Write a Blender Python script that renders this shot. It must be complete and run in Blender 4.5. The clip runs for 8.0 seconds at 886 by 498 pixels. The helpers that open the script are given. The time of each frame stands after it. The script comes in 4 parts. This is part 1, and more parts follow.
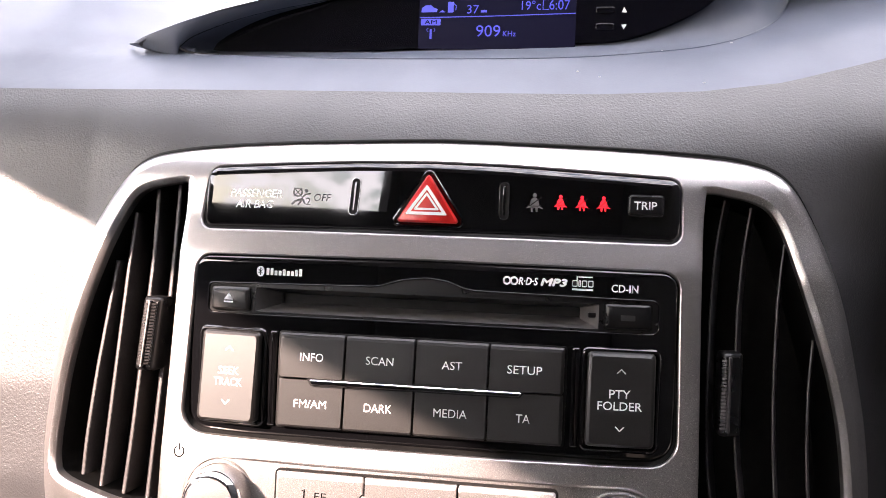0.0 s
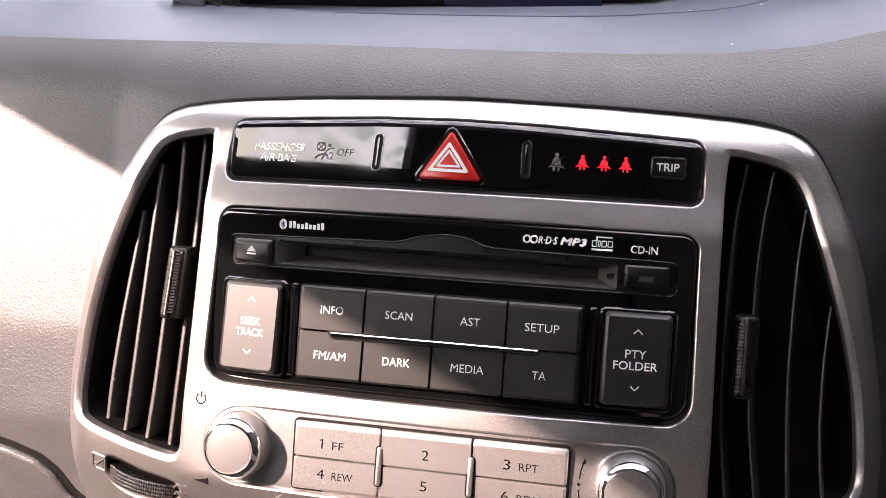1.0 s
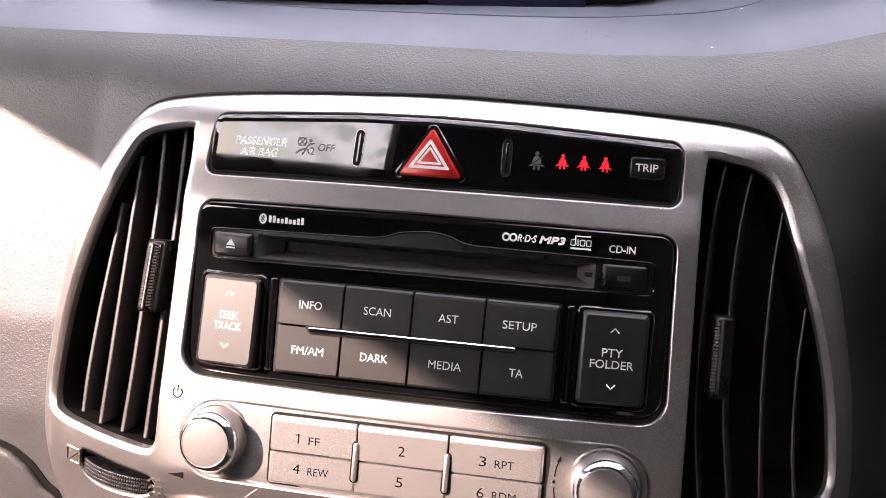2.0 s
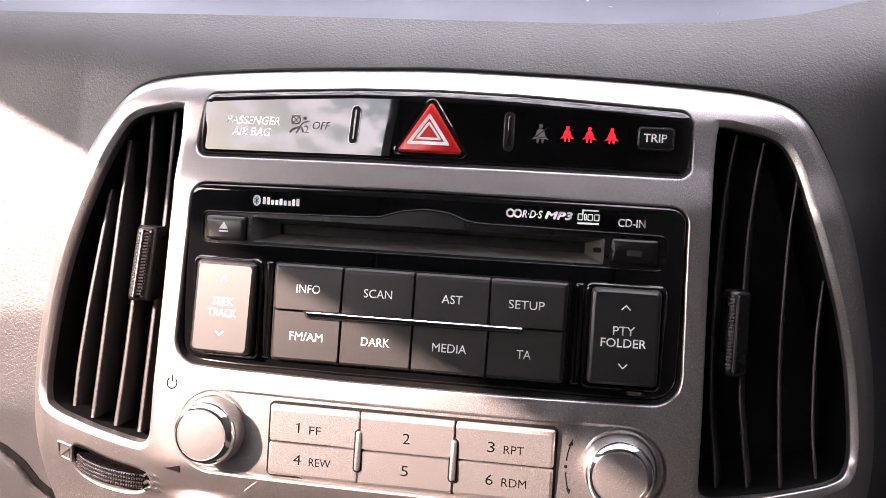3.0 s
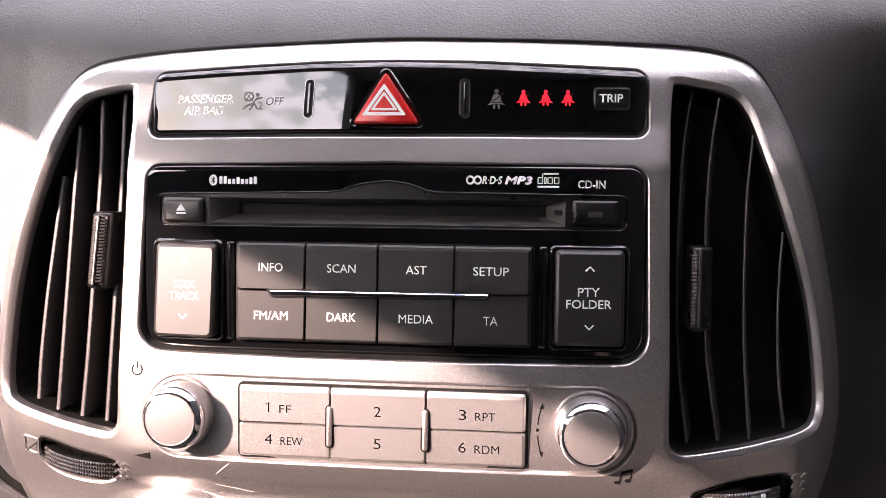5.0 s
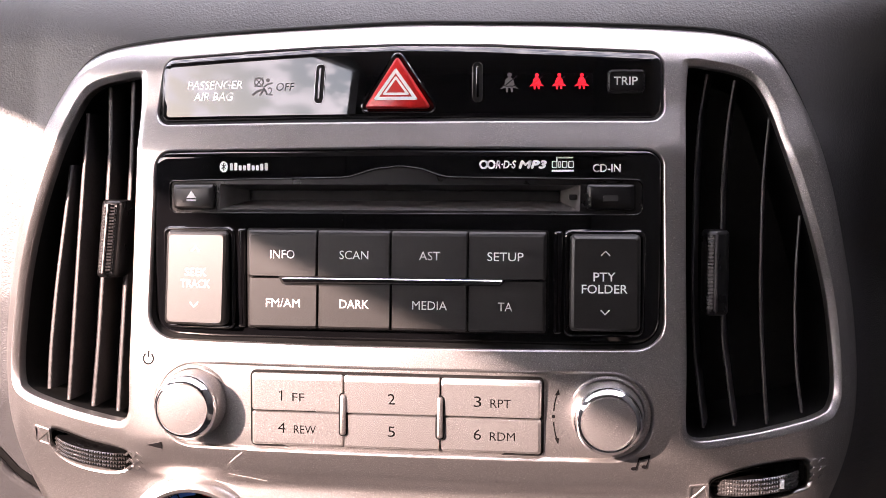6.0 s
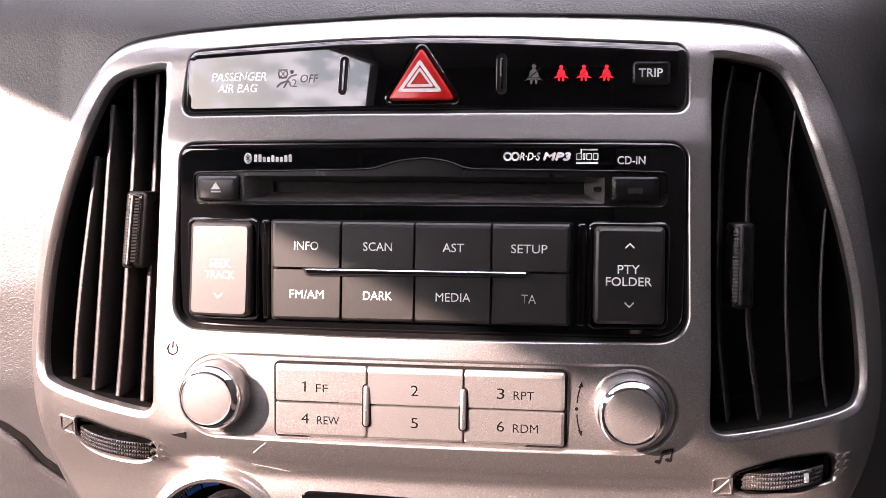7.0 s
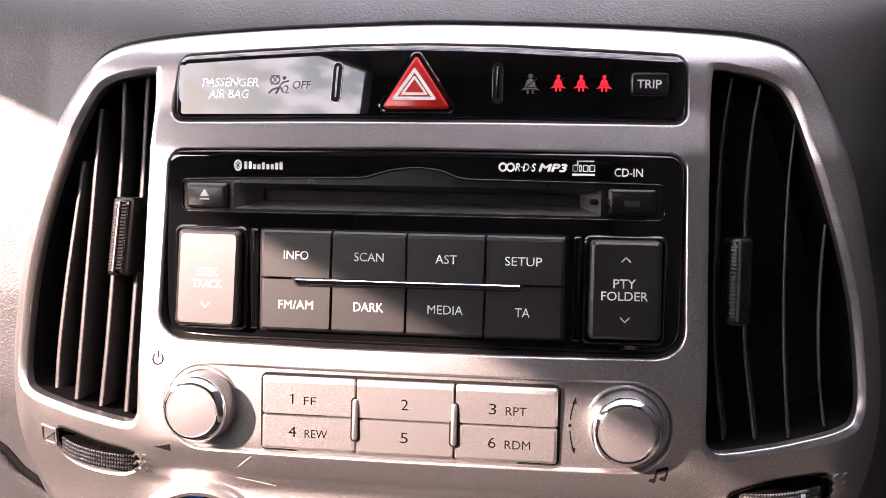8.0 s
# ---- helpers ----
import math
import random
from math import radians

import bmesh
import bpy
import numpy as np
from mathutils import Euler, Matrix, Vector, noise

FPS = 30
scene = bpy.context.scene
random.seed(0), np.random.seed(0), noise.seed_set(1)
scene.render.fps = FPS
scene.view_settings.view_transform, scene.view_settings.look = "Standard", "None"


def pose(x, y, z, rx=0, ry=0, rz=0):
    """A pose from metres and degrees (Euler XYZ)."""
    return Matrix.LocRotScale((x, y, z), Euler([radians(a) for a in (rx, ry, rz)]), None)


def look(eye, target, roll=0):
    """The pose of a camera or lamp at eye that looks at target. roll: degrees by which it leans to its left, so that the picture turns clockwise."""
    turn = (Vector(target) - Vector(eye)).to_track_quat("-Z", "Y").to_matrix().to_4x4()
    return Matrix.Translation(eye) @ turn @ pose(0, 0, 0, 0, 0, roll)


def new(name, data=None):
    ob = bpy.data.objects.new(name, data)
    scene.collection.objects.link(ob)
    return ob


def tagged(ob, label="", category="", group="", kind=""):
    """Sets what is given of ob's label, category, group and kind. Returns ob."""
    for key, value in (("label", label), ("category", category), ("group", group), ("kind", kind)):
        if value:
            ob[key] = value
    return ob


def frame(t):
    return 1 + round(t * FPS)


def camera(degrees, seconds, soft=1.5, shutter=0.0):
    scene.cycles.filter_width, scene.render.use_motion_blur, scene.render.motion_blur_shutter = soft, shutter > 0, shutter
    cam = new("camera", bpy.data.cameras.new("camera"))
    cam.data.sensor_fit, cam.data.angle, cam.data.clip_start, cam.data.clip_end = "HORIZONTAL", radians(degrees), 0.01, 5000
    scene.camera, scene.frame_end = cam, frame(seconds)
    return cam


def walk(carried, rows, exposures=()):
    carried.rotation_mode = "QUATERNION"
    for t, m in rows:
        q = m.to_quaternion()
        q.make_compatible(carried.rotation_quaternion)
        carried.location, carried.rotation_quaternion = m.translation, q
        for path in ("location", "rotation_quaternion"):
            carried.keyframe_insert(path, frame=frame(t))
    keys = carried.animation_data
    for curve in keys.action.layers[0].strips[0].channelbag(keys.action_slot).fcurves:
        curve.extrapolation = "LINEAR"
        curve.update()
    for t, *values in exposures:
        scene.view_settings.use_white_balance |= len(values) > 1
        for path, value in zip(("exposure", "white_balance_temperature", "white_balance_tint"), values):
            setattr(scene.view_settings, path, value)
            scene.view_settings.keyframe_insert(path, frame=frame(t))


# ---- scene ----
cam = camera(50.97, 8.0, soft=0.5)
PATH = [
    (0, (0.0604, -0.3359, 0.0362), (0.0077, -0.0102, 0.0416), 2.48),
    (0.5, (0.0613, -0.3377, 0.0358), (0.0014, -0.0132, 0.0355), 3.36),
    (1, (0.0616, -0.3382, 0.0355), (0.0018, -0.0138, 0.0259), 3.80),
    (1.5, (0.0635, -0.3418, 0.0347), (0.0057, -0.0171, 0.0251), 4.62),
    (1.7, (0.0632, -0.3414, 0.0348), (0.0094, -0.0159, 0.0268), 5.09),
    (2.8, (0.0600, -0.3277, 0.0264), (0.0057, -0.0023, 0.0162), 3.47),
    (3, (0.0590, -0.3261, 0.0259), (0.0069, -0.0004, 0.0172), 3.48),
    (3.5, (0.0607, -0.3268, 0.0258), (0.0137, -0.0003, 0.0157), 2.68),
    (4, (0.0606, -0.3225, 0.0236), (0.0150, 0.0040, 0.0091), 1.84),
    (4.5, (0.0615, -0.3236, 0.0233), (0.0199, 0.0033, 0.0071), 0.98),
    (4.7, (0.0618, -0.3238, 0.0235), (0.0201, 0.0031, 0.0070), 0.77),
    (5.8, (0.0560, -0.3250, 0.0197), (0.0195, 0.0026, 0.0052), 0.50),
    (6, (0.0561, -0.3217, 0.0194), (0.0153, 0.0053, 0.0017), 0.25),
    (6.5, (0.0538, -0.3217, 0.0194), (0.0113, 0.0048, -0.0014), 0.03),
    (7, (0.0528, -0.3222, 0.0186), (0.0071, 0.0040, -0.0012), 0.40),
    (7.5, (0.0512, -0.3152, 0.0176), (0.0045, 0.0110, 0.0005), 0.67),
    (8, (0.0520, -0.3159, 0.0191), (0.0087, 0.0108, 0.0025), 1.20),
]
# The console leans back: things are laid out upright about the radio's middle, then BASE tips them.
BASE = pose(0, 0, 0.80, -5, 0, 0)
walk(cam, [(t, BASE @ look(eye, target, roll)) for t, eye, target, roll in PATH], [(0.0, 3.23, 7050, 17), (1.0, 2.88, 7050, 20), (2.0, 2.86, 7050, 21), (3.5, 3.02, 7050, 22), (8.0, 3.0, 7000, 23)])

# ---- light ----
SUN_WAY = BASE.to_3x3() @ Vector((-11, -11, 6.0)).normalized()
sun_el = math.asin(SUN_WAY.z)
sun_az = math.atan2(SUN_WAY.x, SUN_WAY.y)
world = bpy.data.worlds.new("sky")
scene.world = world
world.use_nodes = True
wn, wl = world.node_tree.nodes, world.node_tree.links
bg = wn["Background"]
sky = wn.new("ShaderNodeTexSky")
sky.sky_type = "NISHITA"
sky.sun_disc = False
sky.sun_elevation, sky.sun_rotation = sun_el, sun_az
wco = wn.new("ShaderNodeTexCoord")
wmap = wn.new("ShaderNodeMapping")
wmap.inputs["Scale"].default_value = (1.6, 1.6, 4.5)
clouds = wn.new("ShaderNodeTexNoise")
clouds.inputs["Scale"].default_value, clouds.inputs["Detail"].default_value = 13.0, 8
cramp = wn.new("ShaderNodeValToRGB")
cramp.color_ramp.elements[0].position, cramp.color_ramp.elements[1].position = 0.455, 0.57
cmix = wn.new("ShaderNodeMixRGB")
cmix.inputs[2].default_value = (14.9, 15.0, 16.3, 1)
wl.new(wco.outputs["Generated"], wmap.inputs["Vector"])
wl.new(wmap.outputs["Vector"], clouds.inputs["Vector"])
wl.new(clouds.outputs["Fac"], cramp.inputs["Fac"])
wl.new(cramp.outputs["Color"], cmix.inputs["Fac"])
wl.new(sky.outputs["Color"], cmix.inputs[1])
wl.new(cmix.outputs["Color"], bg.inputs["Color"])
bg.inputs["Strength"].default_value = 0.105
sun = new("sun", bpy.data.lights.new("sun", "SUN"))
sun.data.energy, sun.data.angle, sun.data.color = 3.5, radians(0.45), (1.0, 0.80, 0.71)
sun.matrix_world = look(SUN_WAY * 5, (0, 0, 0))


# ---- materials ----
def material(name, color, rough=0.5, metal=0.0, coat=0.0, spec=0.5):
    m = bpy.data.materials.new(name)
    m.use_nodes = True
    b = m.node_tree.nodes["Principled BSDF"]
    b.inputs["Base Color"].default_value = (*color, 1)
    b.inputs["Roughness"].default_value = rough
    b.inputs["Metallic"].default_value = metal
    b.inputs["Coat Weight"].default_value = coat
    b.inputs["Coat Roughness"].default_value = 0.03
    b.inputs["Specular IOR Level"].default_value = spec
    return m


def noisy(m, scale, lo, hi, target="Base Color", detail=4.0, c0=0.35, c1=0.65):
    """Noise between two values (or colours) into an input of the material."""
    n, l = m.node_tree.nodes, m.node_tree.links
    co = n.new("ShaderNodeTexCoord")
    t = n.new("ShaderNodeTexNoise")
    t.inputs["Scale"].default_value, t.inputs["Detail"].default_value = scale, detail
    r = n.new("ShaderNodeValToRGB")
    e = r.color_ramp.elements
    e[0].position, e[1].position = c0, c1
    e[0].color = (*lo, 1) if isinstance(lo, tuple) else (lo, lo, lo, 1)
    e[1].color = (*hi, 1) if isinstance(hi, tuple) else (hi, hi, hi, 1)
    l.new(co.outputs["Object"], t.inputs["Vector"])
    l.new(t.outputs["Fac"], r.inputs["Fac"])
    l.new(r.outputs["Color"], n["Principled BSDF"].inputs[target])
    return m


def bumpy(m, kind, scale, strength, dist=0.0002, stretch=(1, 1, 1), warp=0.0, invert=False):
    n, l = m.node_tree.nodes, m.node_tree.links
    co = n.new("ShaderNodeTexCoord")
    mp = n.new("ShaderNodeMapping")
    mp.inputs["Scale"].default_value = stretch
    l.new(co.outputs["Object"], mp.inputs["Vector"])
    vec = mp.outputs["Vector"]
    if warp:
        w = n.new("ShaderNodeTexNoise")
        w.inputs["Scale"].default_value = scale * 0.6
        mx = n.new("ShaderNodeMixRGB")
        mx.blend_type = "ADD"
        mx.inputs["Fac"].default_value = warp
        l.new(vec, w.inputs["Vector"])
        l.new(vec, mx.inputs[1])
        l.new(w.outputs["Color"], mx.inputs[2])
        vec = mx.outputs["Color"]
    if kind == "voronoi":
        t = n.new("ShaderNodeTexVoronoi")
        t.feature = "DISTANCE_TO_EDGE"
        dome = n.new("ShaderNodeMapRange")
        dome.interpolation_type = "SMOOTHERSTEP"
        dome.inputs["From Max"].default_value = 0.42
        l.new(t.outputs["Distance"], dome.inputs["Value"])
        out = dome.outputs["Result"]
    else:
        t = n.new("ShaderNodeTexNoise")
        t.inputs["Detail"].default_value = 3
        out = t.outputs["Fac"]
    t.inputs["Scale"].default_value = scale
    l.new(vec, t.inputs["Vector"])
    b = n.new("ShaderNodeBump")
    b.invert = invert
    b.inputs["Strength"].default_value, b.inputs["Distance"].default_value = strength, dist
    l.new(out, b.inputs["Height"])
    before = n["Principled BSDF"].inputs["Normal"]
    if before.links:
        l.new(before.links[0].from_socket, b.inputs["Normal"])
    l.new(b.outputs["Normal"], before)
    return m


def flaked(name, rough):
    """Silver paint: grey ground with fine bright flakes."""
    m = noisy(material(name, (0.5, 0.48, 0.47), rough, 0.93, 0.2), 3000, (0.32, 0.308, 0.305), (0.58, 0.559, 0.553), c0=0.32, c1=0.64)
    ramp = next(n for n in m.node_tree.nodes if n.type == "VALTORGB").color_ramp
    ramp.elements.new(0.70).color = (0.97, 0.95, 0.94, 1)
    m.node_tree.nodes["Principled BSDF"].inputs["Coat Roughness"].default_value = 0.12
    return bumpy(m, "noise", 2600, 0.5, 0.0001)


SILVER = flaked("silver_paint", 0.32)
SILVER_KEY = flaked("silver_key_paint", 0.37)
GLOSS = noisy(material("piano_black", (0.003, 0.003, 0.0035), 0.04, 0.0, 0.0, 0.7), 90, 0.015, 0.04, "Roughness")
SATIN = noisy(material("satin_black", (0.006, 0.006, 0.0065), 0.3, spec=0.35), 120, 0.26, 0.36, "Roughness")
KEY = bumpy(noisy(material("soft_touch_key", (0.06, 0.058, 0.058), 0.43, spec=0.6), 3000, (0.002, 0.0018, 0.0017), (0.010, 0.0092, 0.0086)), "noise", 3000, 0.24, 0.0001)
MATTE = noisy(material("matt_black_plastic", (0.006, 0.006, 0.006), 0.5, spec=0.2), 300, (0.004, 0.004, 0.004), (0.008, 0.008, 0.008))
SLAT = bumpy(noisy(material("vent_plastic", (0.04, 0.038, 0.04), 0.42, spec=0.6), 900, (0.018, 0.0165, 0.017), (0.042, 0.039, 0.04)), "noise", 2200, 0.3, 0.0001)
CHROME = material("chrome", (0.85, 0.85, 0.87), 0.07, 1.0)
RED = noisy(material("red_lens", (0.55, 0.012, 0.012), 0.3, 0.0, 0.15), 300, (0.5, 0.01, 0.01), (0.62, 0.02, 0.016))
WHITE = material("white_print", (0.88, 0.88, 0.88), 0.45)
WHITE_GLOSS = material("white_print_under_gloss", (0.88, 0.88, 0.88), 0.05, spec=0.75)
GREY_PRINT = material("grey_print", (0.14, 0.135, 0.135), 0.45)
FAINT = material("unlit_print", (0.035, 0.035, 0.036), 0.4)
DARK_PRINT = material("dark_print", (0.006, 0.0055, 0.006), 0.6, spec=0.1)
BLUE_PRINT = material("blue_print", (0.03, 0.2, 0.75), 0.4)
GRAIN = bumpy(bumpy(noisy(material("grained_dash", (0.07, 0.07, 0.073), 0.4, spec=0.6), 26, (0.05, 0.05, 0.053), (0.063, 0.063, 0.066)), "voronoi", 900, 0.17, 0.0004, (1, 1, 1.1), 0.0009), "noise", 850, 0.5, 0.0004)
SMOOTH = bumpy(noisy(material("smooth_dash", (0.12, 0.13, 0.15), 0.42, spec=0.22), 30, (0.094, 0.106, 0.135), (0.111, 0.124, 0.156)), "noise", 1100, 0.35, 0.0001)
LINER = noisy(material("headliner", (0.32, 0.31, 0.3), 0.9), 40, (0.42, 0.41, 0.40), (0.48, 0.47, 0.46))
DOOR_TRIM = noisy(material("grey_door_trim", (0.05, 0.05, 0.05), 0.8), 30, (0.04, 0.04, 0.04), (0.06, 0.06, 0.06))
TRIM = noisy(material("dark_cabin_trim", (0.014, 0.014, 0.014), 0.8), 30, (0.011, 0.011, 0.011), (0.017, 0.017, 0.017))
SCREEN = material("display_glass", (0.003, 0.003, 0.005), 0.1, spec=0.25)
SCRATCH = material("scratch", (0.9, 0.88, 0.86), 0.5, 0.2)
FUNNEL = noisy(material("slot_plastic", (0.03, 0.03, 0.03), 0.3, spec=0.4), 200, (0.07, 0.067, 0.065), (0.095, 0.091, 0.088))
DUST = material("dust", (0.7, 0.68, 0.65), 0.9)


def glowing(name, color, strength):
    m = material(name, color, 0.4)
    b = m.node_tree.nodes["Principled BSDF"]
    b.inputs["Emission Color"].default_value = (*color, 1)
    b.inputs["Emission Strength"].default_value = strength
    return m


TRIM_METAL = material("dim_metal", (0.35, 0.35, 0.36), 0.22, 1.0)
LED_RED = glowing("red_lamp", (1.0, 0.015, 0.028), 0.26)
LCD_BLUE = glowing("blue_lcd", (0.055, 0.063, 0.42), 0.14)
LCD_BACK = glowing("lcd_back", (0.003, 0.003, 0.014), 0.06)
LCD_BACK.node_tree.nodes["Principled BSDF"].inputs["Specular IOR Level"].default_value = 0.15


# ---- builders (millimetres) ----
def link_mesh(name, bm, mat, parent, label="", sharp=32, kind=""):
    me = bpy.data.meshes.new(name)
    for v in bm.verts:
        v.co *= 0.001
    bmesh.ops.recalc_face_normals(bm, faces=bm.faces)
    bm.to_mesh(me)
    bm.free()
    me.materials.append(mat)
    for p in me.polygons:
        p.use_smooth = True
    me.set_sharp_from_angle(angle=radians(sharp))
    ob = new(name, me)
    if parent is not None:
        ob.parent = parent
    return tagged(ob, label=label, kind=kind)


def part(name, bm, mat, parent, label="", sharp=32):
    return link_mesh(name, bm, mat, parent, label, sharp)


def thing(name, label, category, x=0, y=0, z=0, group="", kind=""):
    ob = new(name)
    ob.empty_display_size = 0.01
    ob.matrix_world = BASE @ Matrix.Translation((x / 1000, y / 1000, z / 1000))
    return tagged(ob, label, category, group, kind)


def spline(points, per=6, closed=True):
    """Catmull-Rom through the points."""
    n, out = len(points), []
    for i in range(n if closed else n - 1):
        if closed:
            a, b, c, d = (points[(i + k - 1) % n] for k in range(4))
        else:
            a, b, c, d = points[max(i - 1, 0)], points[i], points[i + 1], points[min(i + 2, n - 1)]
        for k in range(per):
            t = k / per
            out.append(tuple(0.5 * (2 * q + (r - p) * t + (2 * p - 5 * q + 4 * r - s) * t * t + (3 * q - p - 3 * r + s) * t ** 3) for p, q, r, s in zip(a, b, c, d)))
    if not closed:
        out.append(tuple(points[-1]))
    return out


def dense(loop, step=2.5):
    out = []
    for (x0, z0), (x1, z1) in zip(loop, loop[1:] + loop[:1]):
        n = max(1, math.ceil(math.hypot(x1 - x0, z1 - z0) / step))
        out += [(x0 + (x1 - x0) * k / n, z0 + (z1 - z0) * k / n) for k in range(n)]
    return out


def area(loop):
    return 0.5 * sum(a[0] * b[1] - b[0] * a[1] for a, b in zip(loop, loop[1:] + loop[:1]))


def ccw(loop):
    return loop if area(loop) > 0 else loop[::-1]


def grown(loop, d):
    """The loop moved outwards by d (inwards: minus)."""
    loop, out, n = ccw(loop), [], len(loop)
    for i in range(n):
        p, q, r = Vector(loop[i - 1]), Vector(loop[i]), Vector(loop[(i + 1) % n])
        e, f = (q - p).normalized(), (r - q).normalized()
        a, b = Vector((e.y, -e.x)), Vector((f.y, -f.x))
        m = (a + b).normalized()
        out.append(tuple(q + m * d / max(0.35, m.dot(a))))
    return out


def rpoly(points, r, n=6):
    """A polygon with rounded corners; r is one radius or one for each corner."""
    points, out = [Vector(p) for p in points], []
    rs = r if isinstance(r, (list, tuple)) else [r] * len(points)
    for i, q in enumerate(points):
        p, s = points[i - 1], points[(i + 1) % len(points)]
        a, b = (p - q).normalized(), (s - q).normalized()
        half = a.angle(b) / 2
        d = min(rs[i] / math.tan(half), 0.49 * (p - q).length, 0.49 * (s - q).length)
        u, v = q + a * d, q + b * d
        for k in range(n + 1):
            t = k / n
            # a conic through the tangent points, close to the arc
            w = math.sin(half)
            den = (1 - t) ** 2 + 2 * w * t * (1 - t) + t * t
            out.append(tuple(((1 - t) ** 2 * u + 2 * w * t * (1 - t) * q + t * t * v) / den))
    return ccw(out)


def rrect(x0, x1, z0, z1, r, n=6):
    return rpoly([(x0, z0), (x1, z0), (x1, z1), (x0, z1)], r, n)


def circle(x, z, r, n=48):
    return [(x + r * math.cos(2 * math.pi * k / n), z + r * math.sin(2 * math.pi * k / n)) for k in range(n)]


def flat(x, z):
    return 0.0


def loft(bm, rings, close=True):
    rows = [[bm.verts.new(p) for p in ring] for ring in rings]
    for a, b in zip(rows, rows[1:]):
        for i in range(len(a) if close else len(a) - 1):
            j = (i + 1) % len(a)
            bm.faces.new((a[i], a[j], b[j], b[i]))
    return rows


def rounded(w, base, high, n=6):
    """Profile of a half-round bead: steps inwards by w while it rises to the height."""
    return [(0, base)] + [(-w * (1 - math.cos(a)), base + (high - base) * (0.35 + 0.65 * math.sin(a))) for a in np.linspace(0, math.pi / 2, n)]


def slab(loop, profile, over=flat, cap=True, bm=None):
    """Rings of the loop, each grown by the first and set at the depth of the second number of the profile, from back to front, closed in front."""
    bm = bm or bmesh.new()
    rows = loft(bm, [[(x, over(x, z) + y, z) for x, z in (grown(loop, g) if g else ccw(loop))] for g, y in profile])
    if cap:
        bm.faces.new(rows[-1])
    return bm


def key(x0, x1, z0, z1, front, back, l=0.35, r=0.35, t=0.35, b=0.35, rad=0.6, drop=0.9, over=flat):
    """A push key with a chamfer of its own on each side."""
    bm = bmesh.new()
    outer = rrect(x0, x1, z0, z1, rad, 3)
    inner = rrect(x0 + l, x1 - r, z0 + b, z1 - t, max(0.2, rad * 0.8), 3)
    mid = [((a + c) / 2 + (a - c) * 0.12, (e + g) / 2 + (e - g) * 0.12) for (a, e), (c, g) in zip(outer, inner)]
    rows = loft(bm, [[(x, over(x, z) + back, z) for x, z in outer], [(x, over(x, z) + front + drop, z) for x, z in outer],
                     [(x, over(x, z) + front + drop * 0.4, z) for x, z in mid], [(x, over(x, z) + front, z) for x, z in inner]])
    bm.faces.new(rows[-1])
    return bm


def plate(outer, holes, over, zs, xs):
    """A thin curved sheet with holes, cut fine enough to follow the form."""
    bm = bmesh.new()
    edges = []
    for loop in [outer] + holes:
        vs = [bm.verts.new((x, 0, z)) for x, z in loop]
        edges += [bm.edges.new((a, b)) for a, b in zip(vs, vs[1:] + vs[:1])]
    bmesh.ops.triangle_fill(bm, use_beauty=True, use_dissolve=False, edges=edges, normal=(0, -1, 0))
    for z in zs:
        bmesh.ops.bisect_plane(bm, geom=bm.verts[:] + bm.edges[:] + bm.faces[:], dist=1e-4, plane_co=(0, 0, z), plane_no=(0, 0, 1))
    for x in xs:
        bmesh.ops.bisect_plane(bm, geom=bm.verts[:] + bm.edges[:] + bm.faces[:], dist=1e-4, plane_co=(x, 0, 0), plane_no=(1, 0, 0))
    for v in bm.verts:
        v.co.y = over(v.co.x, v.co.z)
    return bm


def rim(bm, loop, sign, profile, over, follow=False):
    """A turned edge along a loop: sign 1 runs outwards, -1 into a hole; follow keeps to the slope of the form."""
    rings = []
    for g, y in profile:
        ring = grown(loop, sign * g) if g else ccw(loop)
        rings.append([(x, over(x, z) + y if follow else over(u, w) + y, z) for (x, z), (u, w) in zip(ring, ccw(loop))])
    loft(bm, rings)


def box(x0, x1, y0, y1, z0, z1, bevel=0.0, bm=None):
    own = bmesh.new()
    bmesh.ops.create_cube(own, size=1)
    for v in own.verts:
        v.co = Vector(((x0 + x1) / 2 + v.co.x * (x1 - x0), (y0 + y1) / 2 + v.co.y * (y1 - y0), (z0 + z1) / 2 + v.co.z * (z1 - z0)))
    if bevel:
        bmesh.ops.bevel(own, geom=own.edges[:], offset=bevel, segments=2, affect="EDGES", profile=0.5)
    if bm is None:
        return own
    tmp = bpy.data.meshes.new("tmp")
    own.to_mesh(tmp)
    own.free()
    bm.from_mesh(tmp)
    bpy.data.meshes.remove(tmp)
    return bm


def lathe(profile, x=0, z=0, n=64, cap=True):
    """A turned body about the axis that points out of the panel: (radius, depth) from back to front."""
    bm = bmesh.new()
    rows = loft(bm, [[(x + r * math.cos(2 * math.pi * k / n), y, z + r * math.sin(2 * math.pi * k / n)) for k in range(n)] for r, y in profile])
    if cap:
        bm.faces.new(rows[-1])
    return bm


def tube(path, r, n=8, closed=False):
    """A round bar along points (x, y, z)."""
    bm = bmesh.new()
    pts, rings = [Vector(p) for p in path], []
    for i, p in enumerate(pts):
        a = pts[i - 1] if i or closed else p
        b = pts[(i + 1) % len(pts)] if i + 1 < len(pts) or closed else p
        d = (b - a).normalized()
        u = d.cross(Vector((0, 1, 0))).normalized()
        w = d.cross(u)
        rings.append([tuple(p + r * (math.cos(2 * math.pi * k / n) * u + math.sin(2 * math.pi * k / n) * w)) for k in range(n)])
    loft(bm, rings + (rings[:1] if closed else []))
    return bm


